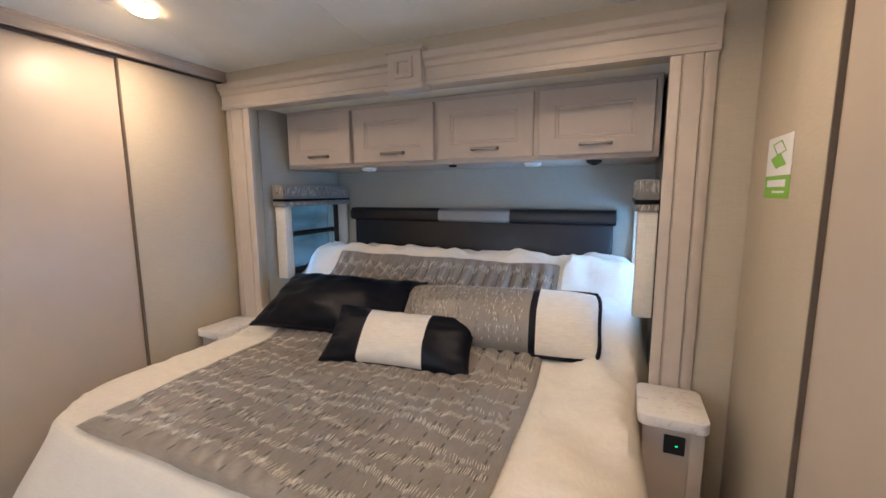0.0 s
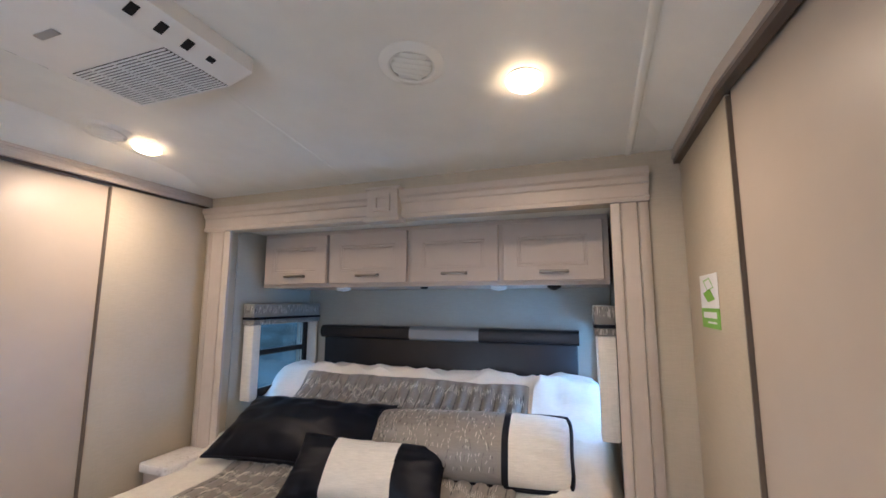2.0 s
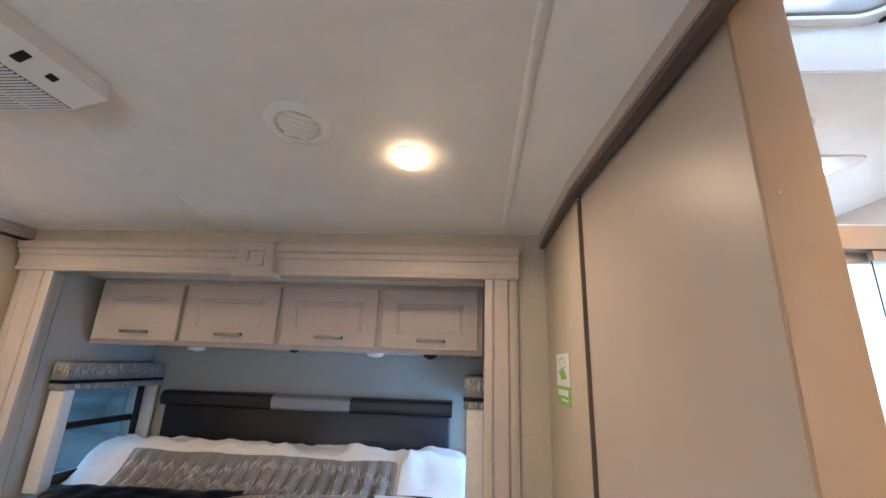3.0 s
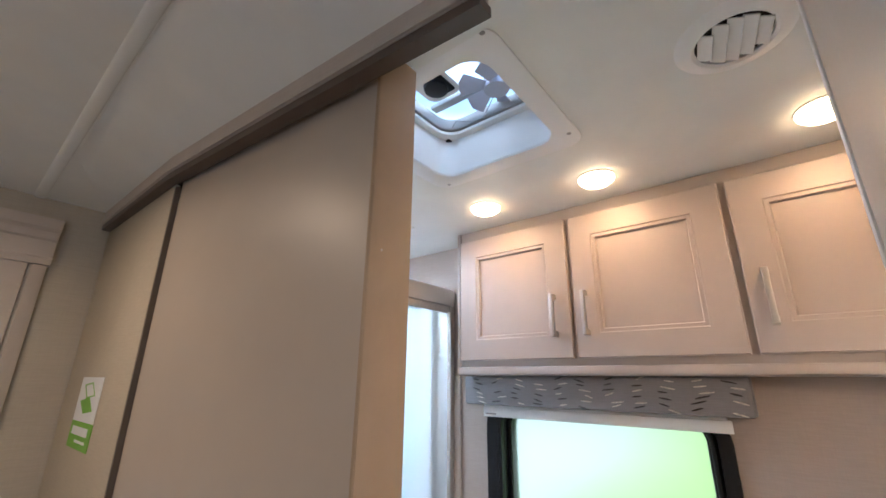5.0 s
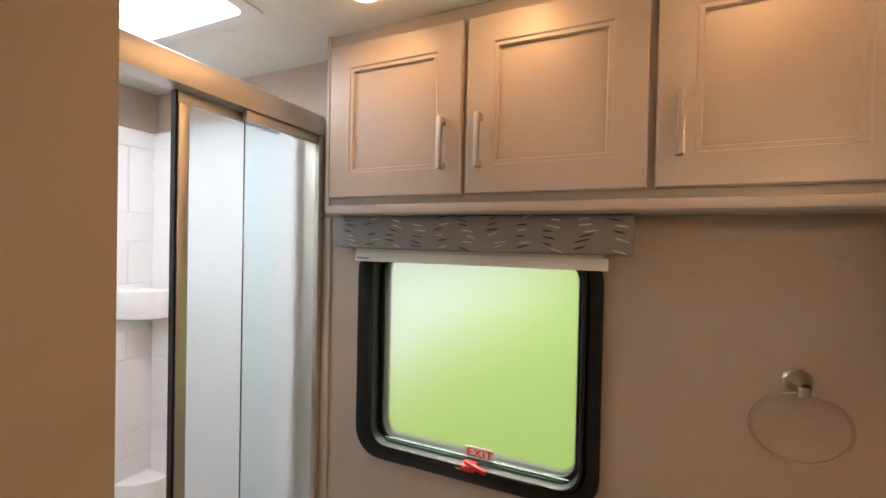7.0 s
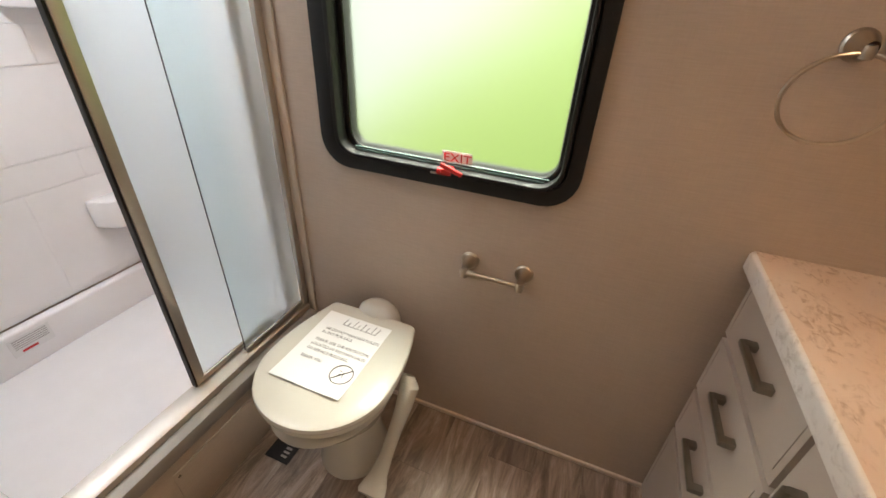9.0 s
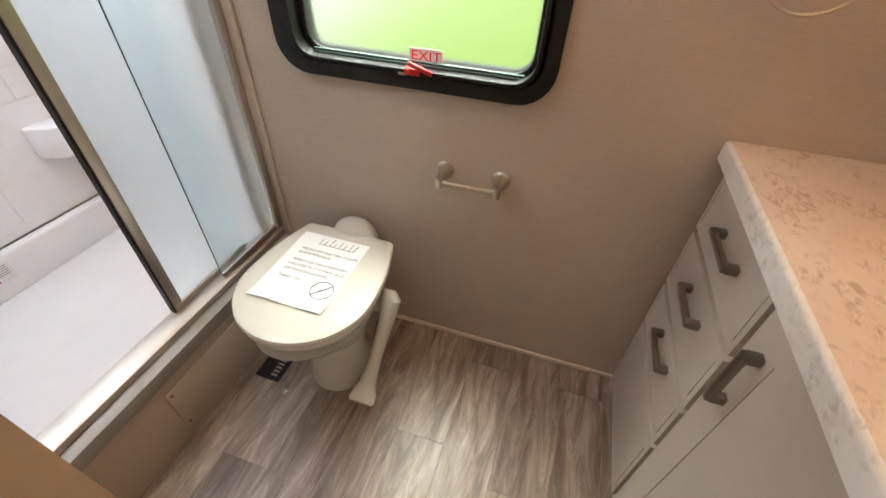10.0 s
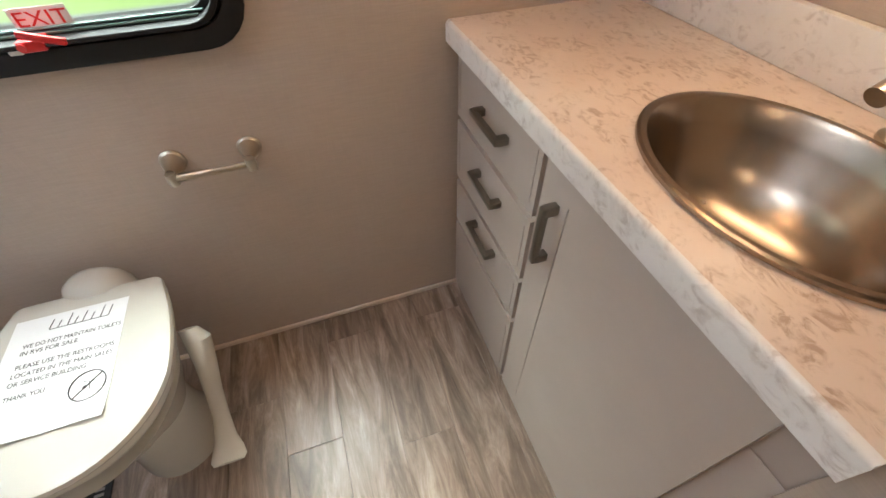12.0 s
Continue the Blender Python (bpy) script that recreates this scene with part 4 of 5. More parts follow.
for i in range(4):
    dd = door_front("door", xs[i] + 0.012, xs[i + 1] - 0.010, 1.634, 1.878, c, CY, "Y", -1, inset=0.060)
    bar_pull(dd, ((xs[i] + xs[i + 1]) / 2 + 0.01, CY - 0.018, 1.672), "X", 0.115, "Y", -1)
for x in (-0.996, -0.19):
    t = thing("reading_lamp", (x, 1.82, 1.618), "small round white under-cabinet lamp", "lamp", "under-cabinet lamps")
    part("body", lathe([(0, 0), (0.036, 0), (0.036, 0.008), (0.028, 0.016), (0, 0.020)], (x, 1.82, 1.6175), "-Z", 24), WHITE_PL, t)
for x in (-0.545, 0.05):
    t = thing("speaker", (x, 1.81, 1.618), "small black under-cabinet fitting", "fitting", "under-cabinet fittings")
    part("body", lathe([(0, 0), (0.018 if x < 0 else 0.03, 0), (0.018 if x < 0 else 0.028, 0.008), (0.01, 0.018 if x > 0 else 0.010), (0, 0.02 if x > 0 else 0.011)], (x, 1.81, 1.6175), "-Z", 20), BLACK, t)


# ---- side windows with blinds ----
def side_window(name, x, out, y0, y1):
    t = thing(name, (x, (y0 + y1) / 2, 1.07), "sliding side window in a black frame", "window", kind=S)
    xi = x + out * 0.012
    part("frame", frame_ring(rounded(y0 - 0.03, y1 + 0.03, 1.06, 1.47, 0.03), rounded(y0 + 0.012, y1 - 0.012, 1.102, 1.428, 0.02), "X", min(x + out * 0.0008, xi), max(x + out * 0.0008, xi), bev=0.003), BLACK, t, "black window frame")
    part("mullion", box(min(x - out * 0.03, x), max(x - out * 0.03, x), y0, y1, 1.265, 1.293, 0.003), BLACK, t)
    p = part("pane", box(min(x - out * 0.022, x - out * 0.018), max(x - out * 0.022, x - out * 0.018), y0 + 0.001, y1 - 0.001, 1.091, 1.439), CLEAR, t, "clear glass")
    p.visible_shadow = False
    return t


def alcove_blind(x, out, y0, y1, label):
    t = thing("window_valance", (x, (y0 + y1) / 2, 1.44), label, "valance", "alcove window valances")
    xa = x + out * 0.085
    part("box", box(min(x + out * 0.013, xa), max(x + out * 0.013, xa), y0, y1, 1.468, 1.535, 0.006), VALANCE, t)
    part("lower_band", box(min(x + out * 0.013, xa + out * 0.002), max(x + out * 0.013, xa + out * 0.002), y0 - 0.002, y1 + 0.002, 1.455, 1.4675, 0.003), SATIN_BLACK, t, "dark piped band")
    part("skirt", box(min(x + out * 0.013, xa), max(x + out * 0.013, xa), y0, y1, 1.430, 1.4545, 0.004), VALANCE, t)
    xb = x + out * 0.075
    for ya, yb in ((y0 + 0.01, y0 + 0.062), (y1 - 0.024, y1 - 0.004)):
        part("side_panel", box(min(x + out * 0.013, xb), max(x + out * 0.013, xb), ya, yb, 1.065, 1.4295, 0.006), LINEN, t, "padded cream side panel")


side_window("window_2", -1.449, 1, 1.70, 2.10)
side_window("window_3", 0.284, -1, 1.66, 2.06)
alcove_blind(-1.449, 1, 1.615, 2.14, "silver-grey padded valance with dark piping over a side window")
alcove_blind(0.284, -1, 1.60, 2.13, "silver-grey padded valance with dark piping over a side window")

# headboard
h = thing("headboard", (-0.59, 2.12, 0.9), "dark brown upholstered headboard with a silver band", "headboard")
part("cushion", box(-1.30, 0.125, 2.105, 2.149, 0.75, 1.345, 0.008), LEATHER, h)


def roll(x0, x1):
    o = [(2.149, 1.340), (2.095, 1.342), (2.082, 1.352), (2.078, 1.375), (2.084, 1.398), (2.100, 1.410), (2.149, 1.412)]
    return prism(o, "X", x0, x1)


part("top_roll", roll(-1.312, -0.745), LEATHER, h)
part("top_roll", roll(-0.7445, -0.3555), SILVER, h, "silver leatherette band")
part("top_roll", roll(-0.355, 0.135), LEATHER, h)


# ---- bed ----
BX0, BX1, BYF, ZB = -1.47, 0.235, 0.60, 0.86
FOLD, HEAD = 1.36, 2.075


def bed_z(y):
    """The top of the mattress: flat, then raised at the head."""
    if y < FOLD - 0.06:
        return ZB
    if y < FOLD + 0.08:
        u = (y - FOLD + 0.06) / 0.14
        return ZB + 0.036 * u * u
    return ZB + 0.036 + (y - FOLD - 0.08) * 0.47


def bump_noise(x, y, s, a):
    return a * noise.noise(Vector((x * s, y * s, 3.1)))


b = thing("bed", (-0.56, 1.3, 0.05), "bed with raised head under a cream and grey quilted spread", "bed")
part("base", box(BX0 + 0.22, BX1 - 0.05, BYF + 0.26, 2.06, 0.051, 0.50, 0.01), TAUPE, b, "taupe bed base")
mt = prism([(BYF + 0.24, 0.501), (2.07, 0.501), (2.07, bed_z(2.07) - 0.05), (FOLD + 0.08, bed_z(FOLD + 0.08) - 0.05), (FOLD - 0.06, ZB - 0.05), (BYF + 0.24, ZB - 0.05)], "X", BX0 + 0.20, BX1 - 0.04)
part("mattress", mt, QUILT, b, "cream mattress")


RY0, RY1 = BYF + 0.035, HEAD - 0.165


def runner_edges(y):
    v = (y - RY0) / (RY1 - RY0)
    return -1.185 - 0.075 * v, -0.055 - 0.02 * v


def spread():
    """The cream spread: over the top, rounded at the edges, hanging at both sides and the foot."""
    bm = bmesh.new()
    nx, ny = 64, 76
    W, L = BX1 - BX0, HEAD - BYF
    top = [i / nx * W for i in range(nx + 1)]
    sx = [-0.46, -0.34, -0.22, -0.14, -0.09, -0.06, -0.03] + top + [W + v for v in (0.03, 0.06, 0.09, 0.14, 0.22, 0.34, 0.46)]
    sy = [-0.46, -0.36, -0.26, -0.17, -0.11, -0.07, -0.035] + [i / ny * L for i in range(ny + 1)]
    R = 0.06

    def fold(s, length):
        """Position along and drop for a strip that runs past the edge by s."""
        if s >= R and s <= length - R:
            return s, 0.0
        over, sign, edge = (R - s, -1, R) if s < R else (s - (length - R), 1, length - R)
        q = R * math.pi / 2
        if over < q:
            a = over / R
            return edge + sign * R * math.sin(a), R * (1 - math.cos(a))
        flare = 0.10 if sign > 0 else 0.48
        return edge + sign * (R + flare * (over - q)), R + (over - q) * (0.97 if sign > 0 else 0.94)

    grid = []
    for v in sy:
        row = []
        for u in sx:
            px, dx = fold(u, W)
            py, dy = fold(v, L + 10)
            x, y = BX0 + px, BYF + py
            if y < 1.15:
                x += 0.03 * ((1.15 - max(y, 0.5)) / 0.6) ** 2 * max(0.0, 1 - max(px, 0.0) / 0.5)
            z = bed_z(y) - max(dx, dy) - 0.25 * min(dx, dy)
            flat = max(0.0, 1 - (dx + dy) / 0.05)
            z += bump_noise(x, y, 5, 0.008) + bump_noise(x, y, 17, 0.003)
            xl, xr = runner_edges(y)
            under = xl - 0.005 < x < xr + 0.005 and y < RY1 + 0.004
            if under:
                z -= 0.003
            # soft creases on the side that the runner leaves bare
            wr = noise.noise(Vector((x * 7 + 2, y * 16, 1.3)))
            if not under:
                z += 0.009 * max(0.0, 1 - abs(wr) * 4) * flat * (0.5 if y < FOLD else 1.0)
            if x > -0.03 and not under:
                z += 0.017 * math.sin(14 * y + 9 * x + 4 * noise.noise(Vector((x * 3, y * 3, 0)))) * flat
            if not under and y > 1.35:
                z += (0.014 * noise.noise(Vector((x * 12, y * 8, 4.4))) + 0.008 * max(0.0, 1 - abs(noise.noise(Vector((x * 10 + y * 9, y * 5, 8.8)))) * 5)) * flat
            if dx > 0.05:
                k = min(1.0, dx / 0.3) * max(0.0, 1 - dy / 0.08)
                x += (0.016 * math.sin(19 * y) + 0.03) * k * (1 if px > W / 2 else -1)
            if dy > 0.05:
                k = min(1.0, dy / 0.3) * max(0.0, 1 - dx / 0.08)
                y += (0.012 * math.sin(17 * x) - 0.03) * k
            # pillow roll at the head
            e = (y - (HEAD - 0.14)) / 0.11
            if abs(e) < 1.2 and dx < 0.2:
                z += 0.050 * math.exp(-2.2 * e * e) if under else 0.074 * math.exp(-2.2 * e * e) * (1 + 0.30 * noise.noise(Vector((x * 14, y * 9, 2))) + 0.28 * noise.noise(Vector((x * 4, 0, 7))))
            # the rounded corner at the foot
            cx, cy = BX0 + 0.26, BYF + 0.24
            if x < cx and y < cy:
                ex, ey = cx - x, cy - y
                k = max(ex, ey) / math.hypot(ex, ey)
                x, y = cx - ex * k, cy - ey * k
            row.append(bm.verts.new((max(x, XL + 0.014), y, max(z, 0.30))))
        grid.append(row)
    for r0, r1 in zip(grid, grid[1:]):
        for i in range(len(sx) - 1):
            bm.faces.new((r0[i], r0[i + 1], r1[i + 1], r1[i]))
    bmesh.ops.recalc_face_normals(bm, faces=bm.faces[:])
    g = bmesh.ops.solidify(bm, geom=bm.faces[:], thickness=0.012)
    return bm


part("spread", spread(), QUILT, b, "cream quilted bedspread")


def runner_at(x, y):
    z = bed_z(y) + 0.016 + bump_noise(x, y, 5, 0.008) + bump_noise(x, y, 17, 0.003)
    e = (y - (HEAD - 0.14)) / 0.11
    z += 0.050 * math.exp(-2.2 * e * e)
    head = min(1.0, max(0.0, (y - FOLD) / 0.25))
    fade = min(1.0, max(0.0, (RY1 - y) / 0.03))
    xl, xr = runner_edges(y)
    rim = max(0.0, min(1.0, (y - RY0) / 0.07, (x - xl) / 0.04, (xr - x) / 0.04))
    z += (0.0080 + 0.0120 * head) * fade * rim * (1 - abs(math.cos(math.pi * (x + 1.3) / 0.060 + 0.35 * math.sin(y * 11) * (1 - head))) ** 3) - 0.003 + 0.004 * (1 - fade)
    return Vector((x, y, z))


def runner():
    bm = bmesh.new()
    nx, ny = 240, 100
    grid = []
    for j in range(ny + 1):
        y = RY0 + (RY1 - RY0) * j / ny
        xl, xr = runner_edges(y)
        row = []
        for i in range(nx + 1):
            p = runner_at(xl + (xr - xl) * i / nx, y)
            edge = min(i, nx - i, j) / 3
            if edge < 1:
                p.z -= 0.010 * (1 - edge) ** 2
            row.append(bm.verts.new(p))
        grid.append(row)
    for r0, r1 in zip(grid, grid[1:]):
        for i in range(nx):
            bm.faces.new((r0[i], r0[i + 1], r1[i + 1], r1[i]))
    bmesh.ops.recalc_face_normals(bm, faces=bm.faces[:])
    return bm


def runner_dashes(rng):
    """Wavy rows of threads across the panel: dense cream fringes, and sparse rows of light and dark threads."""
    light, dark = [], []
    y, k = RY0 + 0.06, 0
    while y < RY1 - 0.04:
        xl, xr = runner_edges(y)
        dense = k % 2 == 0
        x = xl + 0.02
        while x < xr - 0.02:
            w = 0.014 * math.sin(x * 6 + k * 2.1) + 0.008 * math.sin(x * 17 + k)
            ln = rng.uniform(0.016, 0.032) if dense else rng.uniform(0.018, 0.030)
            lean = 0.18 * math.sin(x * 9 + k) * ln
            gate = noise.noise(Vector((x * 3.5, k * 1.7, 0.5)))
            if dense and rng.random() < 0.92 + 0.4 * gate:
                light.append((x, y + w + rng.uniform(-0.004, 0.004), lean, ln))
            elif not dense and rng.random() < 0.32 + 0.7 * gate:
                (light if rng.random() < 0.5 else dark).append((x, y + w + rng.uniform(-0.006, 0.006), lean, ln))
            if dense and rng.random() < 0.14:
                dark.append((x + 0.004, y + w + rng.uniform(-0.01, 0.01), lean, ln))
            x += rng.uniform(0.0045, 0.0080) if dense else rng.uniform(0.009, 0.016)
        y += 0.036
        k += 1
    return light, dark


def runner_groove_shade():
    """Quilting seams along the panel: chains of short dark strips paint their grooves' shade."""
    out = []
    for k in range(1, 22):
        y = RY0 + 0.02
        while y < RY1 - 0.05:
            xl, xr = runner_edges(y)
            head = min(1.0, max(0.0, (y - FOLD) / 0.25))
            x = -1.3 + 0.060 * (k - 0.35 / math.pi * math.sin(y * 11) * (1 - head))
            if xl + 0.012 < x < xr - 0.012 and (head > 0.3 or (k * 7 + int(y * 90)) % 3 == 0):
                out.append((x, y, 0.0, 0.024))
            y += 0.020
    return out


rn = part("runner", runner(), RUNNER, b, "grey stitched satin centre panel")
dl, dk = runner_dashes(random.Random(8))
tagged(part("light_stitches", stitches(runner_at, dl, 0.0012), THREAD_L, rn, "cream metallic stitches"), kind="stuff")
tagged(part("dark_stitches", stitches(runner_at, dk, 0.0013), THREAD_D, rn, "dark stitches"), kind="stuff")
tagged(part("quilting_seams", stitches(runner_at, runner_groove_shade(), 0.0036), SEAM_SHADE, rn, "quilting seams with groove shade as dark grey strips"), kind="stuff")


def pillow_height(u, v, t, w, side, pucker):
    """Half the thickness of a filled cushion, with creases that run in from the seams."""
    f = (max(0.0, 1 - u * u) * max(0.0, 1 - v * v)) ** 0.48
    rim = (1 - f) * f * 4
    crease = noise.noise(Vector((u * 9 + side * 3, v * 2.0, w * 9))) * abs(v) ** 1.5 + noise.noise(Vector((u * 2.0, v * 6 + side, w * 5))) * abs(u) ** 2
    return t / 2 * f + pucker * noise.noise(Vector((u * 3.5 + side, v * 3.5, w * 9))) * f + pucker * 0.8 * crease * rim


def pillow_edge(u, v, w, h, soft):
    """Place in the cushion's plane: seams drawn in between pointed corners, or corners rounded by soft."""
    k = 1 - soft * 1.6
    x = u * w / 2 * (1 - 0.05 * k * (1 - v * v)) * math.sqrt(1 - soft * v ** 4 * 0.5)
    y = v * h / 2 * (1 - 0.15 * k * (1 - u * u)) * math.sqrt(1 - soft * u ** 4)
    return x, y


def pillow_mesh(w, h, t, split, nu=64, nv=40, pucker=0.007, soft=0.0):
    """A filled cushion centred at 0, w along x, h along y. split: u limits with a material index each."""
    bm = bmesh.new()
    grids = []
    for side in (1, -1):
        g = []
        for j in range(nv + 1):
            v = -1 + 2 * j / nv
            row = []
            for i in range(nu + 1):
                u = -1 + 2 * i / nu
                z = side * pillow_height(u, v, t, w, side, pucker)
                px, py = pillow_edge(u, v, w, h, soft)
                row.append(bm.verts.new((px, py, z)))
            g.append(row)
        grids.append(g)
    for k, g in enumerate(grids):
        for j in range(nv):
            for i in range(nu):
                q = (g[j][i], g[j][i + 1], g[j + 1][i + 1], g[j + 1][i])
                f = bm.faces.new(q if k == 0 else q[::-1])
                um = -1 + 2 * (i + 0.5) / nu
                f.material_index = next(ix for lim, ix in split if um <= lim)
    bmesh.ops.remove_doubles(bm, verts=bm.verts[:], dist=0.0004)
    return bm


def place(bm, at, turn, tilt, lean=0):
    m = Matrix.Translation(at) @ Matrix.Rotation(turn, 4, "Z") @ Matrix.Rotation(tilt, 4, "X") @ Matrix.Rotation(lean, 4, "Y")
    bmesh.ops.transform(bm, matrix=m, verts=bm.verts)
    return bm, m


def piping(w, h, m, r=0.005, soft=0.0):
    pts = []
    for i in range(120):
        t = i / 120 * 8
        s = int(t) // 2
        f = t / 2 - s
        u, v = ((-1 + 2 * f, -1), (1, -1 + 2 * f), (1 - 2 * f, 1), (-1, 1 - 2 * f))[s]
        pts.append(m @ Vector((*pillow_edge(u, v, w, h, soft), 0)))
    return tube(pts, r, 8, True)


# black cushion, grey and cream sham, small accent cushion
w, hh = 0.73, 0.37
t = thing("pillow", (-1.0, 1.55, 1.0), "black satin pillow lying on the raised head of the bed", "pillow")
bm, m = place(pillow_mesh(w, hh, 0.19, [(2, 0)], pucker=0.012), (-0.985, 1.535, 1.002), radians(4), radians(28), 0)
part("cover", bm, SATIN_BLACK, t)
part("piping", piping(w, hh, m, 0.004), SATIN_BLACK, t)
w, hh = 0.79, 0.285
t = thing("pillow", (-0.25, 1.6, 1.02), "grey stitched pillow sham with a cream end and black piping", "pillow")
bm, m = place(pillow_mesh(w, hh, 0.21, [(0.40, 0), (0.46, 1), (2, 2)], soft=0.21), (-0.275, 1.560, 1.012), radians(4), radians(46), radians(-3))
cv = part("cover", bm, [RUNNER, SATIN_BLACK, LINEN], t)
rs = random.Random(3)


def sham_at(u, v):
    return m @ Vector((*pillow_edge(u, v, w, hh, 0.21), pillow_height(u, v, 0.21, w, 1, 0.007)))


lt, dk = [], []
for q in range(46):
    u = -0.93 + q * 0.028
    for r in range(12):
        if rs.random() < 0.55:
            v = -0.85 + r * 0.14 + rs.uniform(-0.03, 0.03)
            (lt if (q + r // 3) % 3 else dk).append((u + 0.010 * math.sin(v * 8 + q), v, 0.012 * math.cos(v * 8 + q), rs.uniform(0.06, 0.13)))
tagged(part("light_stitches", stitches(sham_at, lt, 0.0011), THREAD_L, cv, "cream metallic stitches"), kind="stuff")
tagged(part("dark_stitches", stitches(sham_at, dk, 0.0011), THREAD_D, cv, "dark stitches"), kind="stuff")
part("piping", piping(w, hh, m, 0.009, 0.21), SATIN_BLACK, t, "black piping")
w, hh = 0.57, 0.250
t = thing("cushion", (-0.57, 1.33, 0.9), "small black cushion with a wide cream band", "cushion")
bm, m = place(pillow_mesh(w, hh, 0.135, [(-0.46, 0), (0.42, 1), (2, 0)]), (-0.580, 1.366, 0.952), radians(8), radians(41), radians(2))
part("cover", bm, [SATIN_BLACK, LINEN], t)
part("piping", piping(w, hh, m, 0.003), SATIN_BLACK, t)


# ---- bedside ledges ----
def ledge(x0, x1, y0, y1, label, socket):
    t = thing("nightstand", ((x0 + x1) / 2, (y0 + y1) / 2, 0), label, "nightstand", "nightstands beside the bed")
    part("top", prism(rounded(x0, x1, y0, y1, 0.025), "Z", 0.852, 0.884, bev=0.003), MARBLE_EDGE, t, "pale marbled top")
    part("cabinet", box(x0 + 0.016, x1 - 0.012, y0 + 0.02, y1 - 0.002, 0.0, 0.8515, 0.002), TAUPE, t)
    part("corner_post", box(x1 - 0.045, x1 - 0.010, y0 + 0.014, y0 + 0.05, 0.0, 0.851, 0.004), TRIM, t)
    if socket:
        sx = x0 + 0.095
        s = part("usb_socket", box(sx - 0.026, sx + 0.026, y0 + 0.012, y0 + 0.021, 0.775, 0.828, 0.003), BLACK, t, "black USB socket")
        part("led", box(sx + 0.002, sx + 0.008, y0 + 0.0112, y0 + 0.0122, 0.80, 0.803), LED, s, "small green light")


ledge(0.232, 0.408, 1.285, 1.496, "taupe bedside cabinet with a pale marbled top", True)
ledge(-1.595, -1.43, 1.27, 1.496, "taupe bedside cabinet with a pale marbled top", False)

# notice on the panel
s = thing("wall_sticker", (0.489, 1.29, 1.47), "white and green printed notice stuck on the wall panel", "sticker")
part("white_field", box(0.4886, 0.4897, 1.205, 1.372, 1.532, 1.622), PAPER, s)
part("green_field", box(0.4885, 0.4897, 1.205, 1.372, 1.480, 1.5318), GREEN, s, "green lower field")
g = prism([(1.235, 1.555), (1.300, 1.548), (1.345, 1.572), (1.278, 1.582)], "X", 0.4879, 0.4885)
part("drawing", g, GREEN, s, "green bed drawing")
part("drawing", frame_ring([(1.24, 1.585), (1.30, 1.578), (1.338, 1.606), (1.276, 1.612)], [(1.246, 1.587), (1.299, 1.581), (1.330, 1.604), (1.278, 1.609)], "X", 0.4879, 0.4885), GREEN, s)
part("print_bar", box(0.4877, 0.4884, 1.228, 1.352, 1.506, 1.522), PAPER, s)
part("print_bar", box(0.4877, 0.4884, 1.232, 1.312, 1.492, 1.497), PAPER, s)


# ---- bath cupboards ----
CX = 1.418
c = thing("wall_cabinet", (1.48, 0.37, 1.64), "taupe wall cabinet with three framed doors over the window", "cabinet")
bm = box(CX, XW - 0.0008, -0.262, 0.985, 1.638, ZC - 0.001, 0.002)
part("body", bm, TAUPE, c)
bm = box(CX - 0.012, CX + 0.002, -0.260, 0.990, 1.640, 1.664, 0.005)
box(CX - 0.010, CX + 0.004, 0.978, 0.992, 1.645, ZC - 0.002, 0.005, 2, bm)
part("bottom_rail", bm, TAUPE, c)
for y0, y1, hy in ((0.575, 0.972, 0.622), (0.168, 0.562, 0.527), (-0.240, 0.152, 0.112)):
    dd = door_front("door", y0, y1, 1.684, 2.106, c, CX, "X", -1, inset=0.066, thick=0.018, recess=0.011)
    bar_pull(dd, (CX - 0.018, hy, 1.808), "Z", 0.126, "X", -1, CHROME, 0.012, 0.028)

# mirrored cabinet over the basin
c = thing("mirror_cabinet", (1.08, -0.44, 1.3), "mirrored cabinet over the basin", "cabinet")
part("body", box(0.705, 1.395, -0.584, -0.270, 1.30, ZC - 0.001, 0.003), TAUPE, c)
mm, nt, bs = nodes_of("mirror")
bs.inputs["Base Color"].default_value, bs.inputs["Metallic"].default_value, bs.inputs["Roughness"].default_value = (0.86, 0.88, 0.88, 1), 1.0, 0.02
# bar added to go with the bath fill light, out of view
vb = part("lamp_bar", box(0.84, 1.24, -0.2645, -0.226, 1.715, 1.765, 0.008), WHITE_PL, c, "white lamp bar added on the mirror, out of view")
vl = part("lamp_strip", box(0.86, 1.18, -0.46, -0.38, 1.286, 1.2995, 0.003), WHITE_PL, c, "slim lamp strip under the cabinet")
part("mirror", box(0.71, 1.385, -0.2695, -0.265, 1.31, ZC - 0.03, 0.001), mm, c, "plain mirror glass")


# ---- vanity ----
VF = -0.166
c = thing("vanity", (1.09, -0.39, 0), "taupe vanity with three drawers and a cupboard door", "vanity")
bm = box(0.643, XW - 0.0012, -0.582, VF, 0.0, 0.745, 0.002)
box(0.643, XW - 0.0012, VF - 0.018, VF, 0.7455, 0.855, 0.002, 2, bm)
part("body", bm, TAUPE, c)
part("toe_strip", box(0.643, XW - 0.012, VF, VF + 0.006, 0.0, 0.022, 0.002), PALE, c, "thin pale base strip")
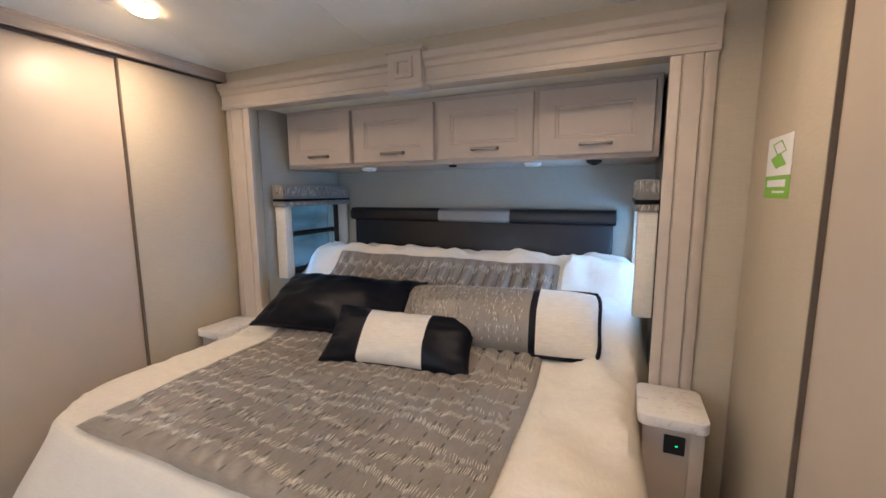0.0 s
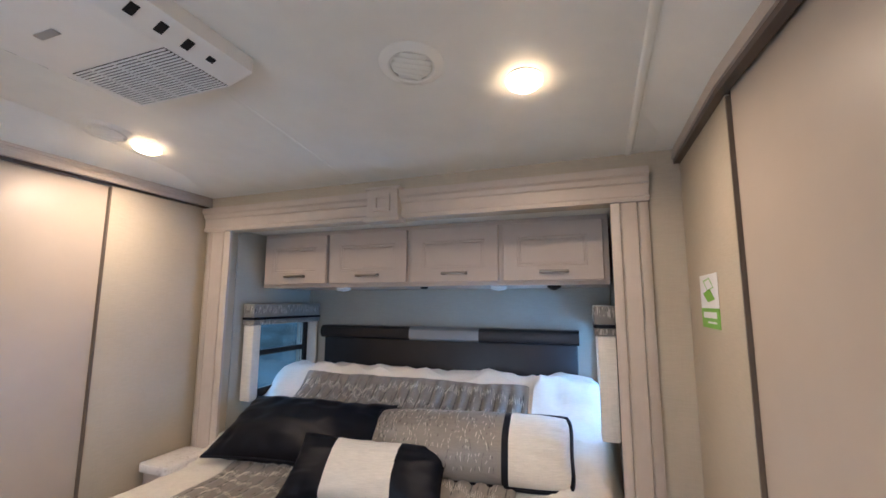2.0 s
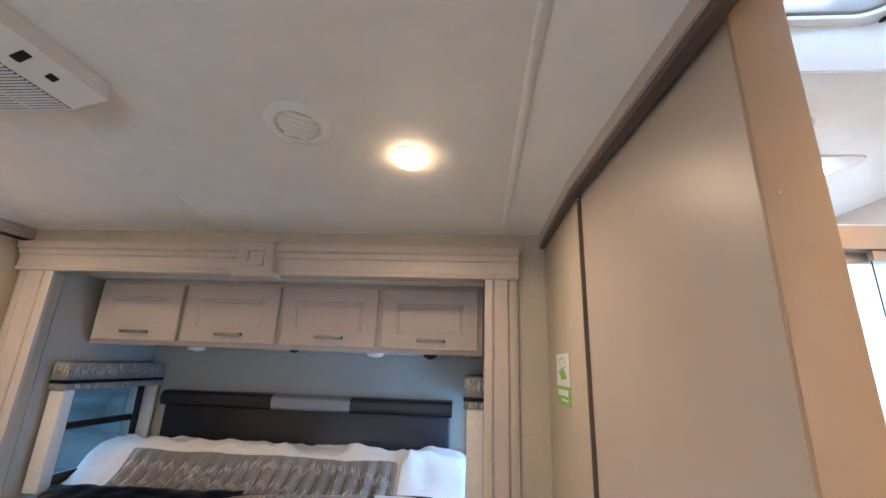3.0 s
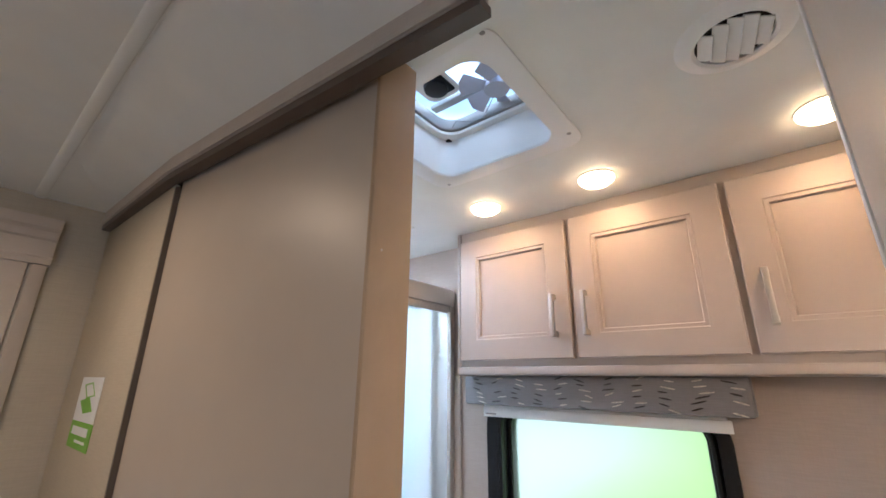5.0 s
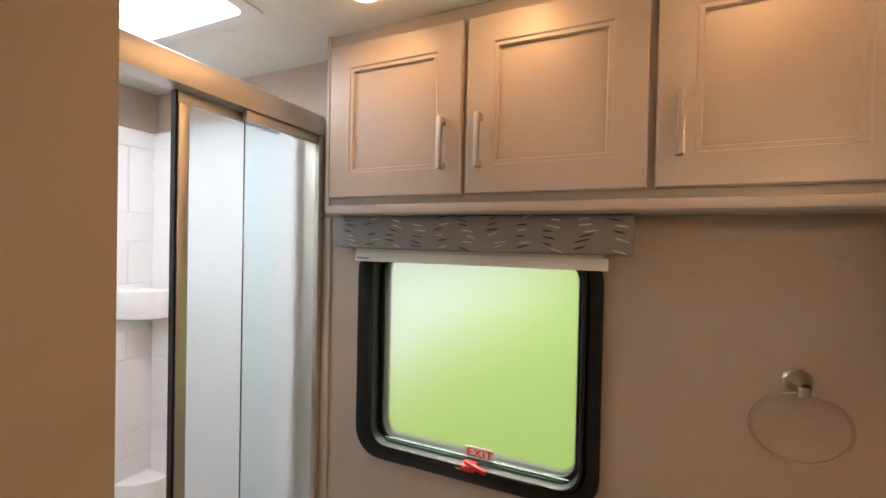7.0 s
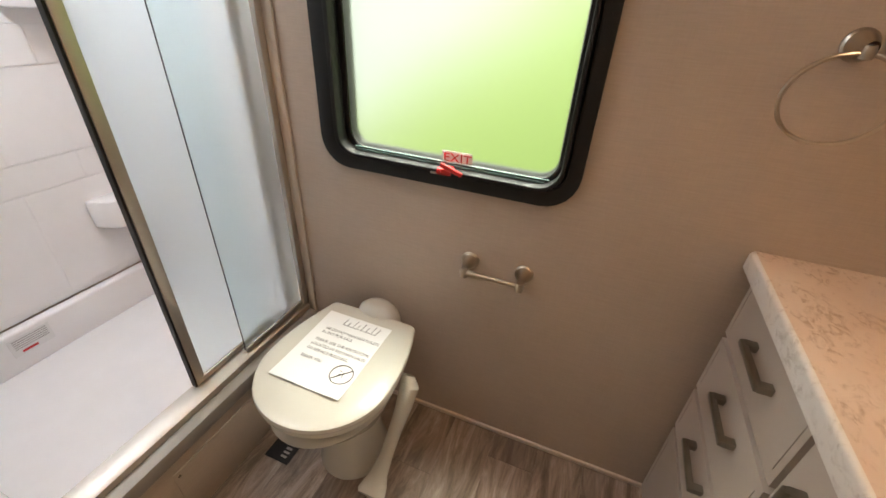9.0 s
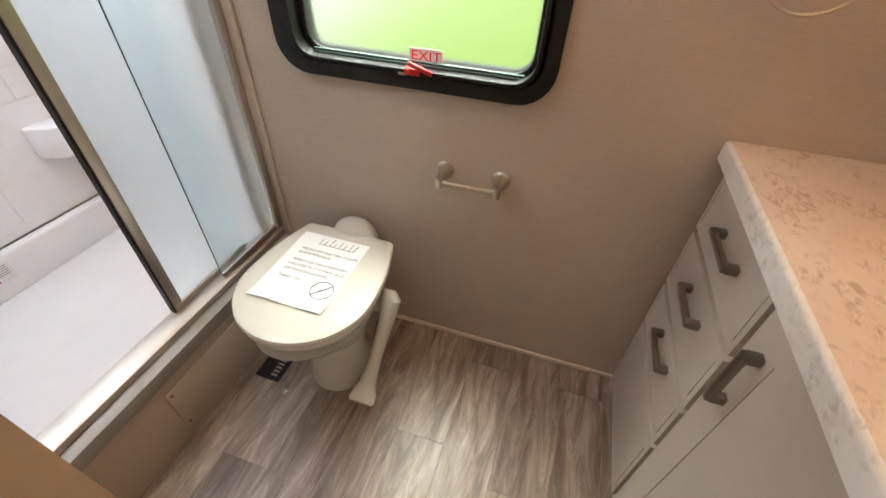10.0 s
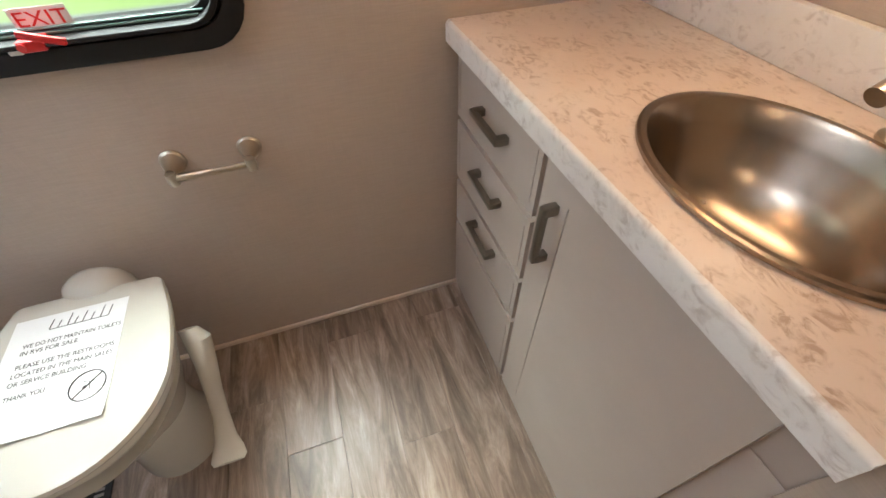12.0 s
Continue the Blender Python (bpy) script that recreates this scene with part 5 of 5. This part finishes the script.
for z0, z1, hz in ((0.690, 0.846, 0.777), (0.506, 0.674, 0.620), (0.346, 0.490, 0.455)):
    dd = slab_front("drawer", 1.132, 1.522, z0, z1, c, VF, (1.148, 1.506), "taupe drawer front")
    bar_pull(dd, (1.314, VF + 0.018, hz), "X", 0.130, "Y", 1, None, 0.013, 0.030)
slab_front("lower_panel", 1.132, 1.522, 0.034, 0.330, c, VF, (1.148, 1.506))
dd = slab_front("door", 0.690, 1.118, 0.034, 0.846, c, VF, (1.040,), "taupe cupboard door")
bar_pull(dd, (1.067, VF + 0.018, 0.710), "Z", 0.130, "Y", 1, None, 0.013, 0.030)

SX, SY, SA, SB = 0.901, -0.334, 0.190, 0.144
w = thing("worktop", (1.09, -0.38, 0.856), "cream marbled laminate worktop with a rounded front edge", "worktop")


def worktop():
    bm = bmesh.new()
    n = 64
    x0, x1, y0, y1 = 0.6425, XW - 0.001, -0.583, -0.124
    inner, outer = [], []
    for i in range(n):
        a = 2 * math.pi * i / n
        dx, dy = math.cos(a), math.sin(a)
        inner.append((SX + SA * dx, SY + SB * dy))
        ts = []
        if abs(dx) > 1e-6:
            ts.append(((x1 if dx > 0 else x0) - SX) / dx)
        if abs(dy) > 1e-6:
            ts.append(((y1 if dy > 0 else y0) - SY) / dy)
        k = min(ts)
        outer.append((SX + k * dx, SY + k * dy))
    # pull the nearest rim points into the corners
    for cx, cy in ((x0, y0), (x0, y1), (x1, y0), (x1, y1)):
        i = min(range(n), key=lambda q: (outer[q][0] - cx) ** 2 + (outer[q][1] - cy) ** 2)
        outer[i] = (cx, cy)
    for pts_a, pts_b, z in ((inner, outer, 0.900),):
        va = [bm.verts.new((x, y, z)) for x, y in inner]
        vb = [bm.verts.new((x, y, z)) for x, y in outer]
        vc = [bm.verts.new((x, y, 0.857)) for x, y in outer]
        vd = [bm.verts.new((x, y, 0.857)) for x, y in inner]
        for p, q in ((va, vb), (vb, vc), (vc, vd), (vd, va)):
            for i in range(n):
                j = (i + 1) % n
                f = bm.faces.new((p[i], p[j], q[j], q[i]))
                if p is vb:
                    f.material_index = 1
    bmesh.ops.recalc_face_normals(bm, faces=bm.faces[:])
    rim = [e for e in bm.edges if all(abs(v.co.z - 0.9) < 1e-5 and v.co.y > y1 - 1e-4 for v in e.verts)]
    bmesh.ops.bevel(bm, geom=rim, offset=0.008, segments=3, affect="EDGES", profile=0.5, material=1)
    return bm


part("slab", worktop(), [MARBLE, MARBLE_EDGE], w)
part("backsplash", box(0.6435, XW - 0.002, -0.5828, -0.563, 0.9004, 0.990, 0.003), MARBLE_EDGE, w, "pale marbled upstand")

s = thing("basin", (SX, SY, 0.76), "oval brushed steel drop-in basin", "basin")
prof = [(1.075, 0.0015), (1.07, 0.0065), (1.045, 0.0085), (0.995, 0.0075), (0.965, 0.001), (0.90, -0.028), (0.80, -0.075), (0.62, -0.115), (0.35, -0.134), (0.12, -0.140), (0.0, -0.141)]
bm = lathe([(r * SB, h) for r, h in prof], (SX, SY, 0.9008), "Z", 72, sx=SA / SB)
part("bowl", bm, STEEL, s)
part("drain", lathe([(0.026, 0.0), (0.024, 0.003), (0.012, 0.001), (0, 0.001)], (SX, SY, 0.7612), "Z", 24), CHROME, s)
f = thing("tap", (0.905, -0.525, 0.90), "brushed nickel single-lever tap behind the basin", "tap")
FX, FY = 0.905, -0.535
part("base", lathe([(0.028, 0), (0.028, 0.006), (0.022, 0.012), (0.018, 0.05), (0.018, 0.155), (0.014, 0.165), (0, 0.167)], (FX, FY + 0.010, 0.9004), "Z", 28), NICKEL, f)
part("spout", tube([(FX, FY + 0.012, 1.052), (FX, FY + 0.05, 1.034), (FX, FY + 0.10, 1.010), (FX, FY + 0.146, 0.987)], 0.0125, 20), NICKEL, f)
part("lever", tube([(FX, FY + 0.010, 1.060), (FX - 0.03, FY + 0.0, 1.078), (FX - 0.09, FY + 0.0, 1.092)], 0.007, 12), NICKEL, f)


# ---- wall fittings ----
def rosette(x, y, z):
    return [(0.026, 0.0), (0.026, 0.004), (0.022, 0.008), (0.020, 0.018), (0.012, 0.035), (0.009, 0.048)]


t = thing("toilet_roll_holder", (XW, 0.40, 0.68), "empty brushed nickel toilet roll holder on the wall", "toilet roll holder")
for y in (0.494, 0.338):
    part("post", lathe(rosette(0, 0, 0), (XW - 0.0008, y, 0.697), "-X", 26), NICKEL, t)
    part("socket", lathe([(0, -0.016), (0.010, -0.014), (0.012, 0.0), (0.010, 0.014), (0, 0.016)], (XW - 0.055, y, 0.688), "Z", 18), NICKEL, t)
part("roller", lathe([(0.0085, 0), (0.0085, 0.075), (0.0070, 0.076), (0.0070, 0.143)], (XW - 0.055, 0.4875, 0.688), "-Y", 18), NICKEL, t)
t = thing("towel_ring", (XW, -0.126, 1.2), "brushed nickel towel ring on the wall", "towel ring")
part("post", lathe(rosette(0, 0, 0), (XW - 0.0008, -0.126, 1.294), "-X", 26), NICKEL, t)
part("knob", lathe([(0, -0.012), (0.009, -0.010), (0.011, 0), (0.009, 0.010), (0, 0.012)], (XW - 0.052, -0.122, 1.287), "Z", 16), NICKEL, t)
pts = [(XW - 0.053 + 0.012 * (1 - math.cos(2 * math.pi * i / 56)) * 0.5, -0.119 + 0.081 * math.sin(2 * math.pi * i / 56), 1.213 + 0.072 * math.cos(2 * math.pi * i / 56)) for i in range(56)]
part("ring", tube(pts, 0.0036, 10, True), NICKEL, t)


# ---- toilet ----
TY = 0.767
t = thing("toilet", (1.25, TY, 0), "bone-coloured foot-flush toilet with the lid closed", "toilet")


def seat_outline(grow, n=48):
    """Half an ellipse in front, tapering sides and a squared back with rounded corners."""
    half, back, front, xb = 0.187, 0.150, 0.188, 1.450
    pts = [(1.205 - front * math.cos(math.pi * i / 24 - math.pi / 2), half * math.sin(math.pi * i / 24 - math.pi / 2)) for i in range(25)]
    r = 0.022
    side = []
    for i in range(1, 6):
        u = i / 5
        side.append((1.205 + (xb - r - 1.205) * u, half - (half - back) * u * u))
    for i in range(1, 7):
        a = math.pi / 2 * i / 6
        side.append((xb - r + r * math.sin(a), back - r + r * math.cos(a)))
    pts += side + [(xb + 0.004, 0.0)] + [(x, -y) for x, y in reversed(side)]
    out = []
    for x, y in pts:
        dx, dy = x - 1.23, y
        d = math.hypot(dx, dy) or 1
        out.append((x + grow * dx / d, TY + y + grow * dy / d))
    return out


def shell(levels):
    """A body through outlines at given heights, closed at both ends."""
    bm = bmesh.new()
    rings = [[bm.verts.new((x, y, z)) for x, y in o] for o, z in levels]
    n = len(rings[0])
    for p, q in zip(rings, rings[1:]):
        for i in range(n):
            bm.faces.new((p[i], p[(i + 1) % n], q[(i + 1) % n], q[i]))
    bm.faces.new(rings[0][::-1]), bm.faces.new(rings[-1])
    bmesh.ops.recalc_face_normals(bm, faces=bm.faces[:])
    return bm


def oval(cx, rx, ry, n=48):
    return [(cx + rx * math.cos(2 * math.pi * i / n), TY + ry * math.sin(2 * math.pi * i / n)) for i in range(n)]


part("lid", shell([(seat_outline(0.0), 0.450), (seat_outline(0.003), 0.456), (seat_outline(0.0), 0.465), (seat_outline(-0.012), 0.4695), (seat_outline(-0.04), 0.4705)]), PORC, t)
part("seat", shell([(seat_outline(-0.010), 0.428), (seat_outline(-0.002), 0.434), (seat_outline(-0.003), 0.446), (seat_outline(-0.008), 0.4495)]), PORC, t)
part("bowl", shell([(oval(1.275, 0.10, 0.10), 0.21), (oval(1.265, 0.115, 0.112), 0.24), (oval(1.245, 0.165, 0.140), 0.31), (oval(1.232, 0.205, 0.164), 0.375), (seat_outline(-0.012), 0.418), (seat_outline(-0.008), 0.4278)]), PORC, t)
part("pedestal", shell([(oval(1.285, 0.118, 0.112), 0.0), (oval(1.285, 0.116, 0.110), 0.02), (oval(1.28, 0.106, 0.100), 0.06), (oval(1.278, 0.096, 0.096), 0.15), (oval(1.275, 0.098, 0.099), 0.2095)]), PORC, t)
bm = lathe([(0.0, 0.108), (0.018, 0.107), (0.036, 0.101), (0.052, 0.086), (0.062, 0.063), (0.065, 0.035), (0.064, 0.0)], (1.472, TY - 0.004, 0.390), "Z", 32, sx=0.80, sy=1.18)
part("rear_housing", bm, PORC, t, "rounded rear valve cover")
hinge = box(1.440, 1.474, TY - 0.110, TY + 0.110, 0.400, 0.436, 0.008)
part("hinge_bar", hinge, PORC, t)


def pedal():
    bm = bmesh.new()
    pts = [((1.345, TY - 0.172, 0.375), 0.014, 0.016), ((1.325, TY - 0.186, 0.355), 0.020, 0.020), ((1.290, TY - 0.184, 0.300), 0.017, 0.017), ((1.255, TY - 0.172, 0.225), 0.014, 0.015), ((1.225, TY - 0.160, 0.150), 0.014, 0.014), ((1.190, TY - 0.150, 0.092), 0.019, 0.013), ((1.165, TY - 0.150, 0.074), 0.027, 0.010), ((1.142, TY - 0.150, 0.068), 0.031, 0.008), ((1.130, TY - 0.150, 0.067), 0.026, 0.005)]
    rings = []
    for i, (c, wy, th) in enumerate(pts):
        c = Vector(c)
        d = (Vector(pts[min(i + 1, len(pts) - 1)][0]) - Vector(pts[max(i - 1, 0)][0])).normalized()
        side = Vector((0, 1, 0))
        up = d.cross(side).normalized()
        rings.append([bm.verts.new(c + side * wy * 1.45 * math.cos(2 * math.pi * k / 16) + up * 1.6 * th * math.sin(2 * math.pi * k / 16)) for k in range(16)])
    for p, q in zip(rings, rings[1:]):
        for k in range(16):
            bm.faces.new((p[k], p[(k + 1) % 16], q[(k + 1) % 16], q[k]))
    bm.faces.new(rings[0]), bm.faces.new(rings[-1])
    bmesh.ops.recalc_face_normals(bm, faces=bm.faces[:])
    return bm


part("flush_pedal", pedal(), PORC, t, "long flush pedal")

# notice on the lid
n_ = thing("paper_notice", (1.27, 0.79, 0.471), "white printed notice sheet lying on the toilet lid", "paper notice")


def sheet():
    bm = bmesh.new()
    nx, ny = 12, 10
    g = []
    for i in range(nx + 1):
        row = []
        for j in range(ny + 1):
            x, y = 1.122 + 0.279 * i / nx, 0.677 + 0.216 * j / ny
            lift = 0.0006 + 0.006 * max(0.0, 1 - i / 2.5) * (0.4 + 0.6 * math.sin(j / ny * 5.0 + 1.0) ** 2)
            row.append(bm.verts.new((x, y, 0.4712 + lift)))
        g.append(row)
    for i in range(nx):
        for j in range(ny):
            bm.faces.new((g[i][j], g[i + 1][j], g[i + 1][j + 1], g[i][j + 1]))
    bmesh.ops.recalc_face_normals(bm, faces=bm.faces[:])
    bmesh.ops.solidify(bm, geom=bm.faces[:], thickness=0.0003)
    return bm


sh = part("sheet", sheet(), PAPER, n_)
TURN_TEXT = Matrix(((0, 1, 0, 0), (-1, 0, 0, 0), (0, 0, 1, 0), (0, 0, 0, 1)))
for txt, x, y, wid in (("WE DO NOT MAINTAIN TOILETS", 1.325, 0.862, 0.180), ("IN RVS FOR SALE.", 1.308, 0.862, 0.104), ("PLEASE USE THE RESTROOMS", 1.276, 0.861, 0.174),
                       ("LOCATED IN THE MAIN SALES", 1.257, 0.863, 0.176), ("OR SERVICE BUILDING.", 1.238, 0.863, 0.136), ("THANK YOU", 1.208, 0.861, 0.068)):
    lettering("printed_line", txt, 0.0145, Matrix.Translation((x, y, 0.4723)) @ TURN_TEXT, INK, sh, 0.0002, wid)
bm = bmesh.new()
for k, (dy, ln) in enumerate(((0.0, 0.024), (0.012, 0.017), (0.026, 0.030), (0.036, 0.016), (0.048, 0.026), (0.060, 0.017), (0.074, 0.030), (0.086, 0.026))):
    tube([(1.362, 0.823 - dy * 1.3, 0.4725), (1.362 + ln, 0.823 - dy * 1.3 - 0.004, 0.4725)], 0.0008, 6, bm=bm)
box(1.3595, 1.361, 0.711, 0.823, 0.4723, 0.4728, 0, 2, bm)
part("logo_mark", bm, INK, sh, "dark logo strokes")
cx, cy = 1.196, 0.717
bm = tube([(cx + 0.031 * math.cos(i * 0.1745), cy + 0.031 * math.sin(i * 0.1745), 0.4730) for i in range(36)], 0.0012, 6, True)
tube([(cx - 0.022, cy + 0.021, 0.4728), (cx + 0.022, cy - 0.021, 0.4730)], 0.0011, 6, bm=bm)
tube([(cx - 0.010, cy - 0.006, 0.4728), (cx + 0.008, cy - 0.002, 0.4728), (cx + 0.010, cy + 0.010, 0.4728)], 0.0007, 6, bm=bm)
box(cx - 0.006, cx + 0.001, cy + 0.002, cy + 0.008, 0.4724, 0.473, 0, 2, bm)
part("prohibition_mark", bm, INK, sh)

# floor register
v = thing("floor_register", (1.17, 0.98, 0), "black floor heating register beside the toilet", "floor register")
part("plate", box(1.135, 1.245, 0.934, 1.025, 0.0, 0.006, 0.002), BLACK, v)
for i in range(6):
    part("slot_bar", box(1.150 + i * 0.0145, 1.157 + i * 0.0145, 0.950, 0.972, 0.006, 0.009, 0.0008), GREY, v)


# ---- shower ----
SY0, SY1 = 1.075, 1.95
t = thing("shower_pan", (1.1, 1.5, 0), "white fibreglass shower pan behind a beige step", "shower pan")
bm = box(0.662, XW - 0.003, 1.170, SY1 - 0.002, 0.10, 0.155, 0.004)
part("pan", bm, FIBRE, t)
part("curb", box(0.662, XW - 0.003, SY1 - 0.045, SY1 - 0.002, 0.150, 0.305, 0.012, 3), FIBRE, t)
part("curb", box(XW - 0.045, XW - 0.003, 1.186, SY1 - 0.046, 0.150, 0.305, 0.012, 3), FIBRE, t)
part("curb", box(0.662, 0.70, 1.186, SY1 - 0.046, 0.150, 0.305, 0.012, 3), FIBRE, t)
part("curb", box(0.662, XW - 0.003, 1.166, 1.185, 0.12, 0.308, 0.004, 2), FIBRE, t)
part("step_face", box(0.640, XW - 0.012, SY0, 1.160, 0.0, 0.262, 0.003), WALL, t, "beige vinyl step face")
o = [(SY0 - 0.012, 0.263), (SY0 - 0.014, 0.285), (SY0 - 0.006, 0.302), (SY0 + 0.012, 0.310), (1.165, 0.312), (1.165, 0.263)]
part("sill", prism(o, "X", 0.640, XW - 0.004), SILL, t, "rounded satin metal sill")
part("access_panel", box(0.905, 1.45, SY0 - 0.004, SY0 - 0.0003, 0.035, 0.212, 0.0015), WALL, t, "beige access panel")
for z in (0.055, 0.195):
    part("screw", lathe([(0, 0.002), (0.004, 0.001), (0.005, 0)], (0.918, SY0 - 0.004, z), "-Y", 10), SEAM, t)
part("drain", lathe([(0.045, 0), (0.042, 0.004), (0.030, 0.002), (0, 0.002)], (0.755, 1.50, 0.1505), "Z", 28), CHROME, t, "round chrome drain")
stk = part("care_label", box(0.98, 1.10, SY1 - 0.0465, SY1 - 0.0455, 0.215, 0.285), PAPER, t, "white label with red print")
part("red_bar", box(1.005, 1.05, SY1 - 0.0473, SY1 - 0.0467, 0.223, 0.232), RED, stk)
for i in range(5):
    part("print_bar", box(0.99, 1.09, SY1 - 0.0473, SY1 - 0.0467, 0.242 + i * 0.008, 0.2445 + i * 0.008), GREY, stk)

t = thing("shower_surround", (1.1, 1.95, 0.3), "white tile-embossed fibreglass shower surround", "shower surround")


def surround(axis, a0, a1, u0, u1, name):
    """A wall of the surround with narrow grooves between tile fields."""
    p = part(name, wall_with_hole(axis, a0, a1, u0, u1, 0.306, 1.98, []), FIBRE, t)
    out = -1 if axis == "Y" or a0 > 1 else 1
    fc = a0 if out < 0 else a1
    zs = [0.33, 0.711, 0.811, 1.091, 1.206, 1.383, 1.545, 1.659, 1.911, 1.972]
    for j in range(len(zs) - 1):
        first = u0 + (0.377 if j % 2 else 0.18) + 0.003
        us = [u0 + 0.002] + [first + 0.388 * i for i in range(3) if first + 0.388 * i < u1 - 0.05] + [u1 - 0.002]
        lo, hi = min(fc + out * 0.0004, fc + out * 0.002), max(fc + out * 0.0004, fc + out * 0.002)
        za, zb = zs[j] + 0.0018, zs[j + 1] - 0.0018
        for ua, ub in zip(us, us[1:]):
            ua, ub = ua + 0.0018, ub - 0.0018
            part("tile", box(lo, hi, ua, ub, za, zb, 0.0012, 1) if axis == "X" else box(ua, ub, lo, hi, za, zb, 0.0012, 1), FIBRE, p)


surround("Y", SY1, SY1 + 0.02, 0.655, XW - 0.002, "back_wall")
surround("X", XW - 0.025, XW - 0.003, 1.20, SY1 - 0.001, "end_wall")
surround("X", 0.640, 0.660, 1.18, SY1 - 0.001, "front_wall")
for z in (0.518, 1.250):
    o = [(XW - 0.026, SY1 - 0.001), (1.378, SY1 - 0.001), (1.382, SY1 - 0.03), (1.41, SY1 - 0.085), (1.46, SY1 - 0.125), (XW - 0.026, SY1 - 0.135)]
    part("corner_shelf", prism(o, "Z", z, z + 0.112, bev=0.010), FIBRE, t, "moulded corner shelf")
whole("wall_north_bath", box(0.60, XW - 0.001, SY1 + 0.021, 2.02, 0, ZC - 0.001), WALL, "beige woven vinyl wall above the shower", "wall", kind=S)
whole("wall_shower_side", box(0.6215, 0.639, 0.92 + 0.24, SY1 + 0.02, 0, ZC - 0.001), FIBRE, "white panel at the shower's front end", "wall", kind=S)

e = thing("shower_enclosure", (1.1, 1.13, 0.31), "satin aluminium shower screen with obscure glass sliding doors", "shower screen")
part("top_rail", prism([(1.098, 1.900), (1.094, 1.935), (1.100, 1.962), (1.118, 1.972), (1.150, 1.972), (1.160, 1.955), (1.160, 1.900)], "X", 0.641, XW - 0.012), CHROME, e)
part("bottom_track", prism([(1.098, 0.3125), (1.098, 0.332), (1.112, 0.340), (1.158, 0.340), (1.160, 0.3125)], "X", 0.641, XW - 0.012), CHROME, e)
part("wall_jamb", box(XW - 0.034, XW - 0.0105, 1.098, 1.160, 0.341, 1.899, 0.003), CHROME, e)
part("trim_strip", box(XW - 0.010, XW - 0.0006, 1.070, 1.105, 0.019, 1.637, 0.003), TRIM, e, "beige wall trim strip")
def sliding_door(x0, x1, y, stile, label):
    """A frameless pane hung between a top and a bottom rail, with a stile on one side only."""
    d = part("door", box(x0, x1, y - 0.008, y + 0.008, 1.872, 1.898, 0.001), CHROME, e, label)
    part("bottom_rail", box(x0, x1, y - 0.008, y + 0.008, 0.345, 0.362, 0.001), CHROME, d)
    if stile:
        part("stile", box(x0, x0 + 0.026, y - 0.010, y + 0.010, 0.3625, 1.8715, 0.002), CHROME, d)
    p = part("pane", box(x0 + (0.0262 if stile else 0.0012), x1 - 0.001, y - 0.002, y + 0.002, 0.3623, 1.8717), SHOWER_GLASS, d, "obscure glass")
    p.visible_shadow = False
    return d


d1 = sliding_door(1.082, 1.382, 1.146, True, "sliding shower door with one aluminium stile")
d2 = sliding_door(1.240, XW - 0.035, 1.114, False, "frameless sliding shower door in front of the other")
part("seal", box(1.0760, 1.0817, 1.138, 1.154, 0.345, 1.898), BLACK, d1, "dark rubber seal")
part("glass_edge", box(1.2386, 1.2399, 1.1125, 1.1155, 0.3623, 1.8717), BLACK, d2, "dark glass edge")
part("guide", box(0.86, 0.895, 1.165, 1.175, 0.3125, 0.322, 0.001), GREY, e)


# ---- floor planks ----
fl = bpy.data.objects["floor"]
PW = 0.154
y = 0.028 - 5 * PW
row = 0
rng = random.Random(4)
offs = {4: 1.431, 5: 1.045, 6: 1.437, 7: 1.122, 8: 1.298}
while y < 2.0:
    x = (offs.get(row, rng.uniform(0.3, 1.4))) - 3.0
    while x < 1.6:
        x1 = x + 1.0
        a, bb = max(x, -1.70), min(x1, 1.60)
        if bb - a > 0.02:
            part("plank", box(a + 0.0003, bb - 0.0003, y + 0.0003, y + PW - 0.0003, -0.0058, 0.0, 0.0006, 1), PLANK, fl)
        x = x1
    y += PW
    row += 1
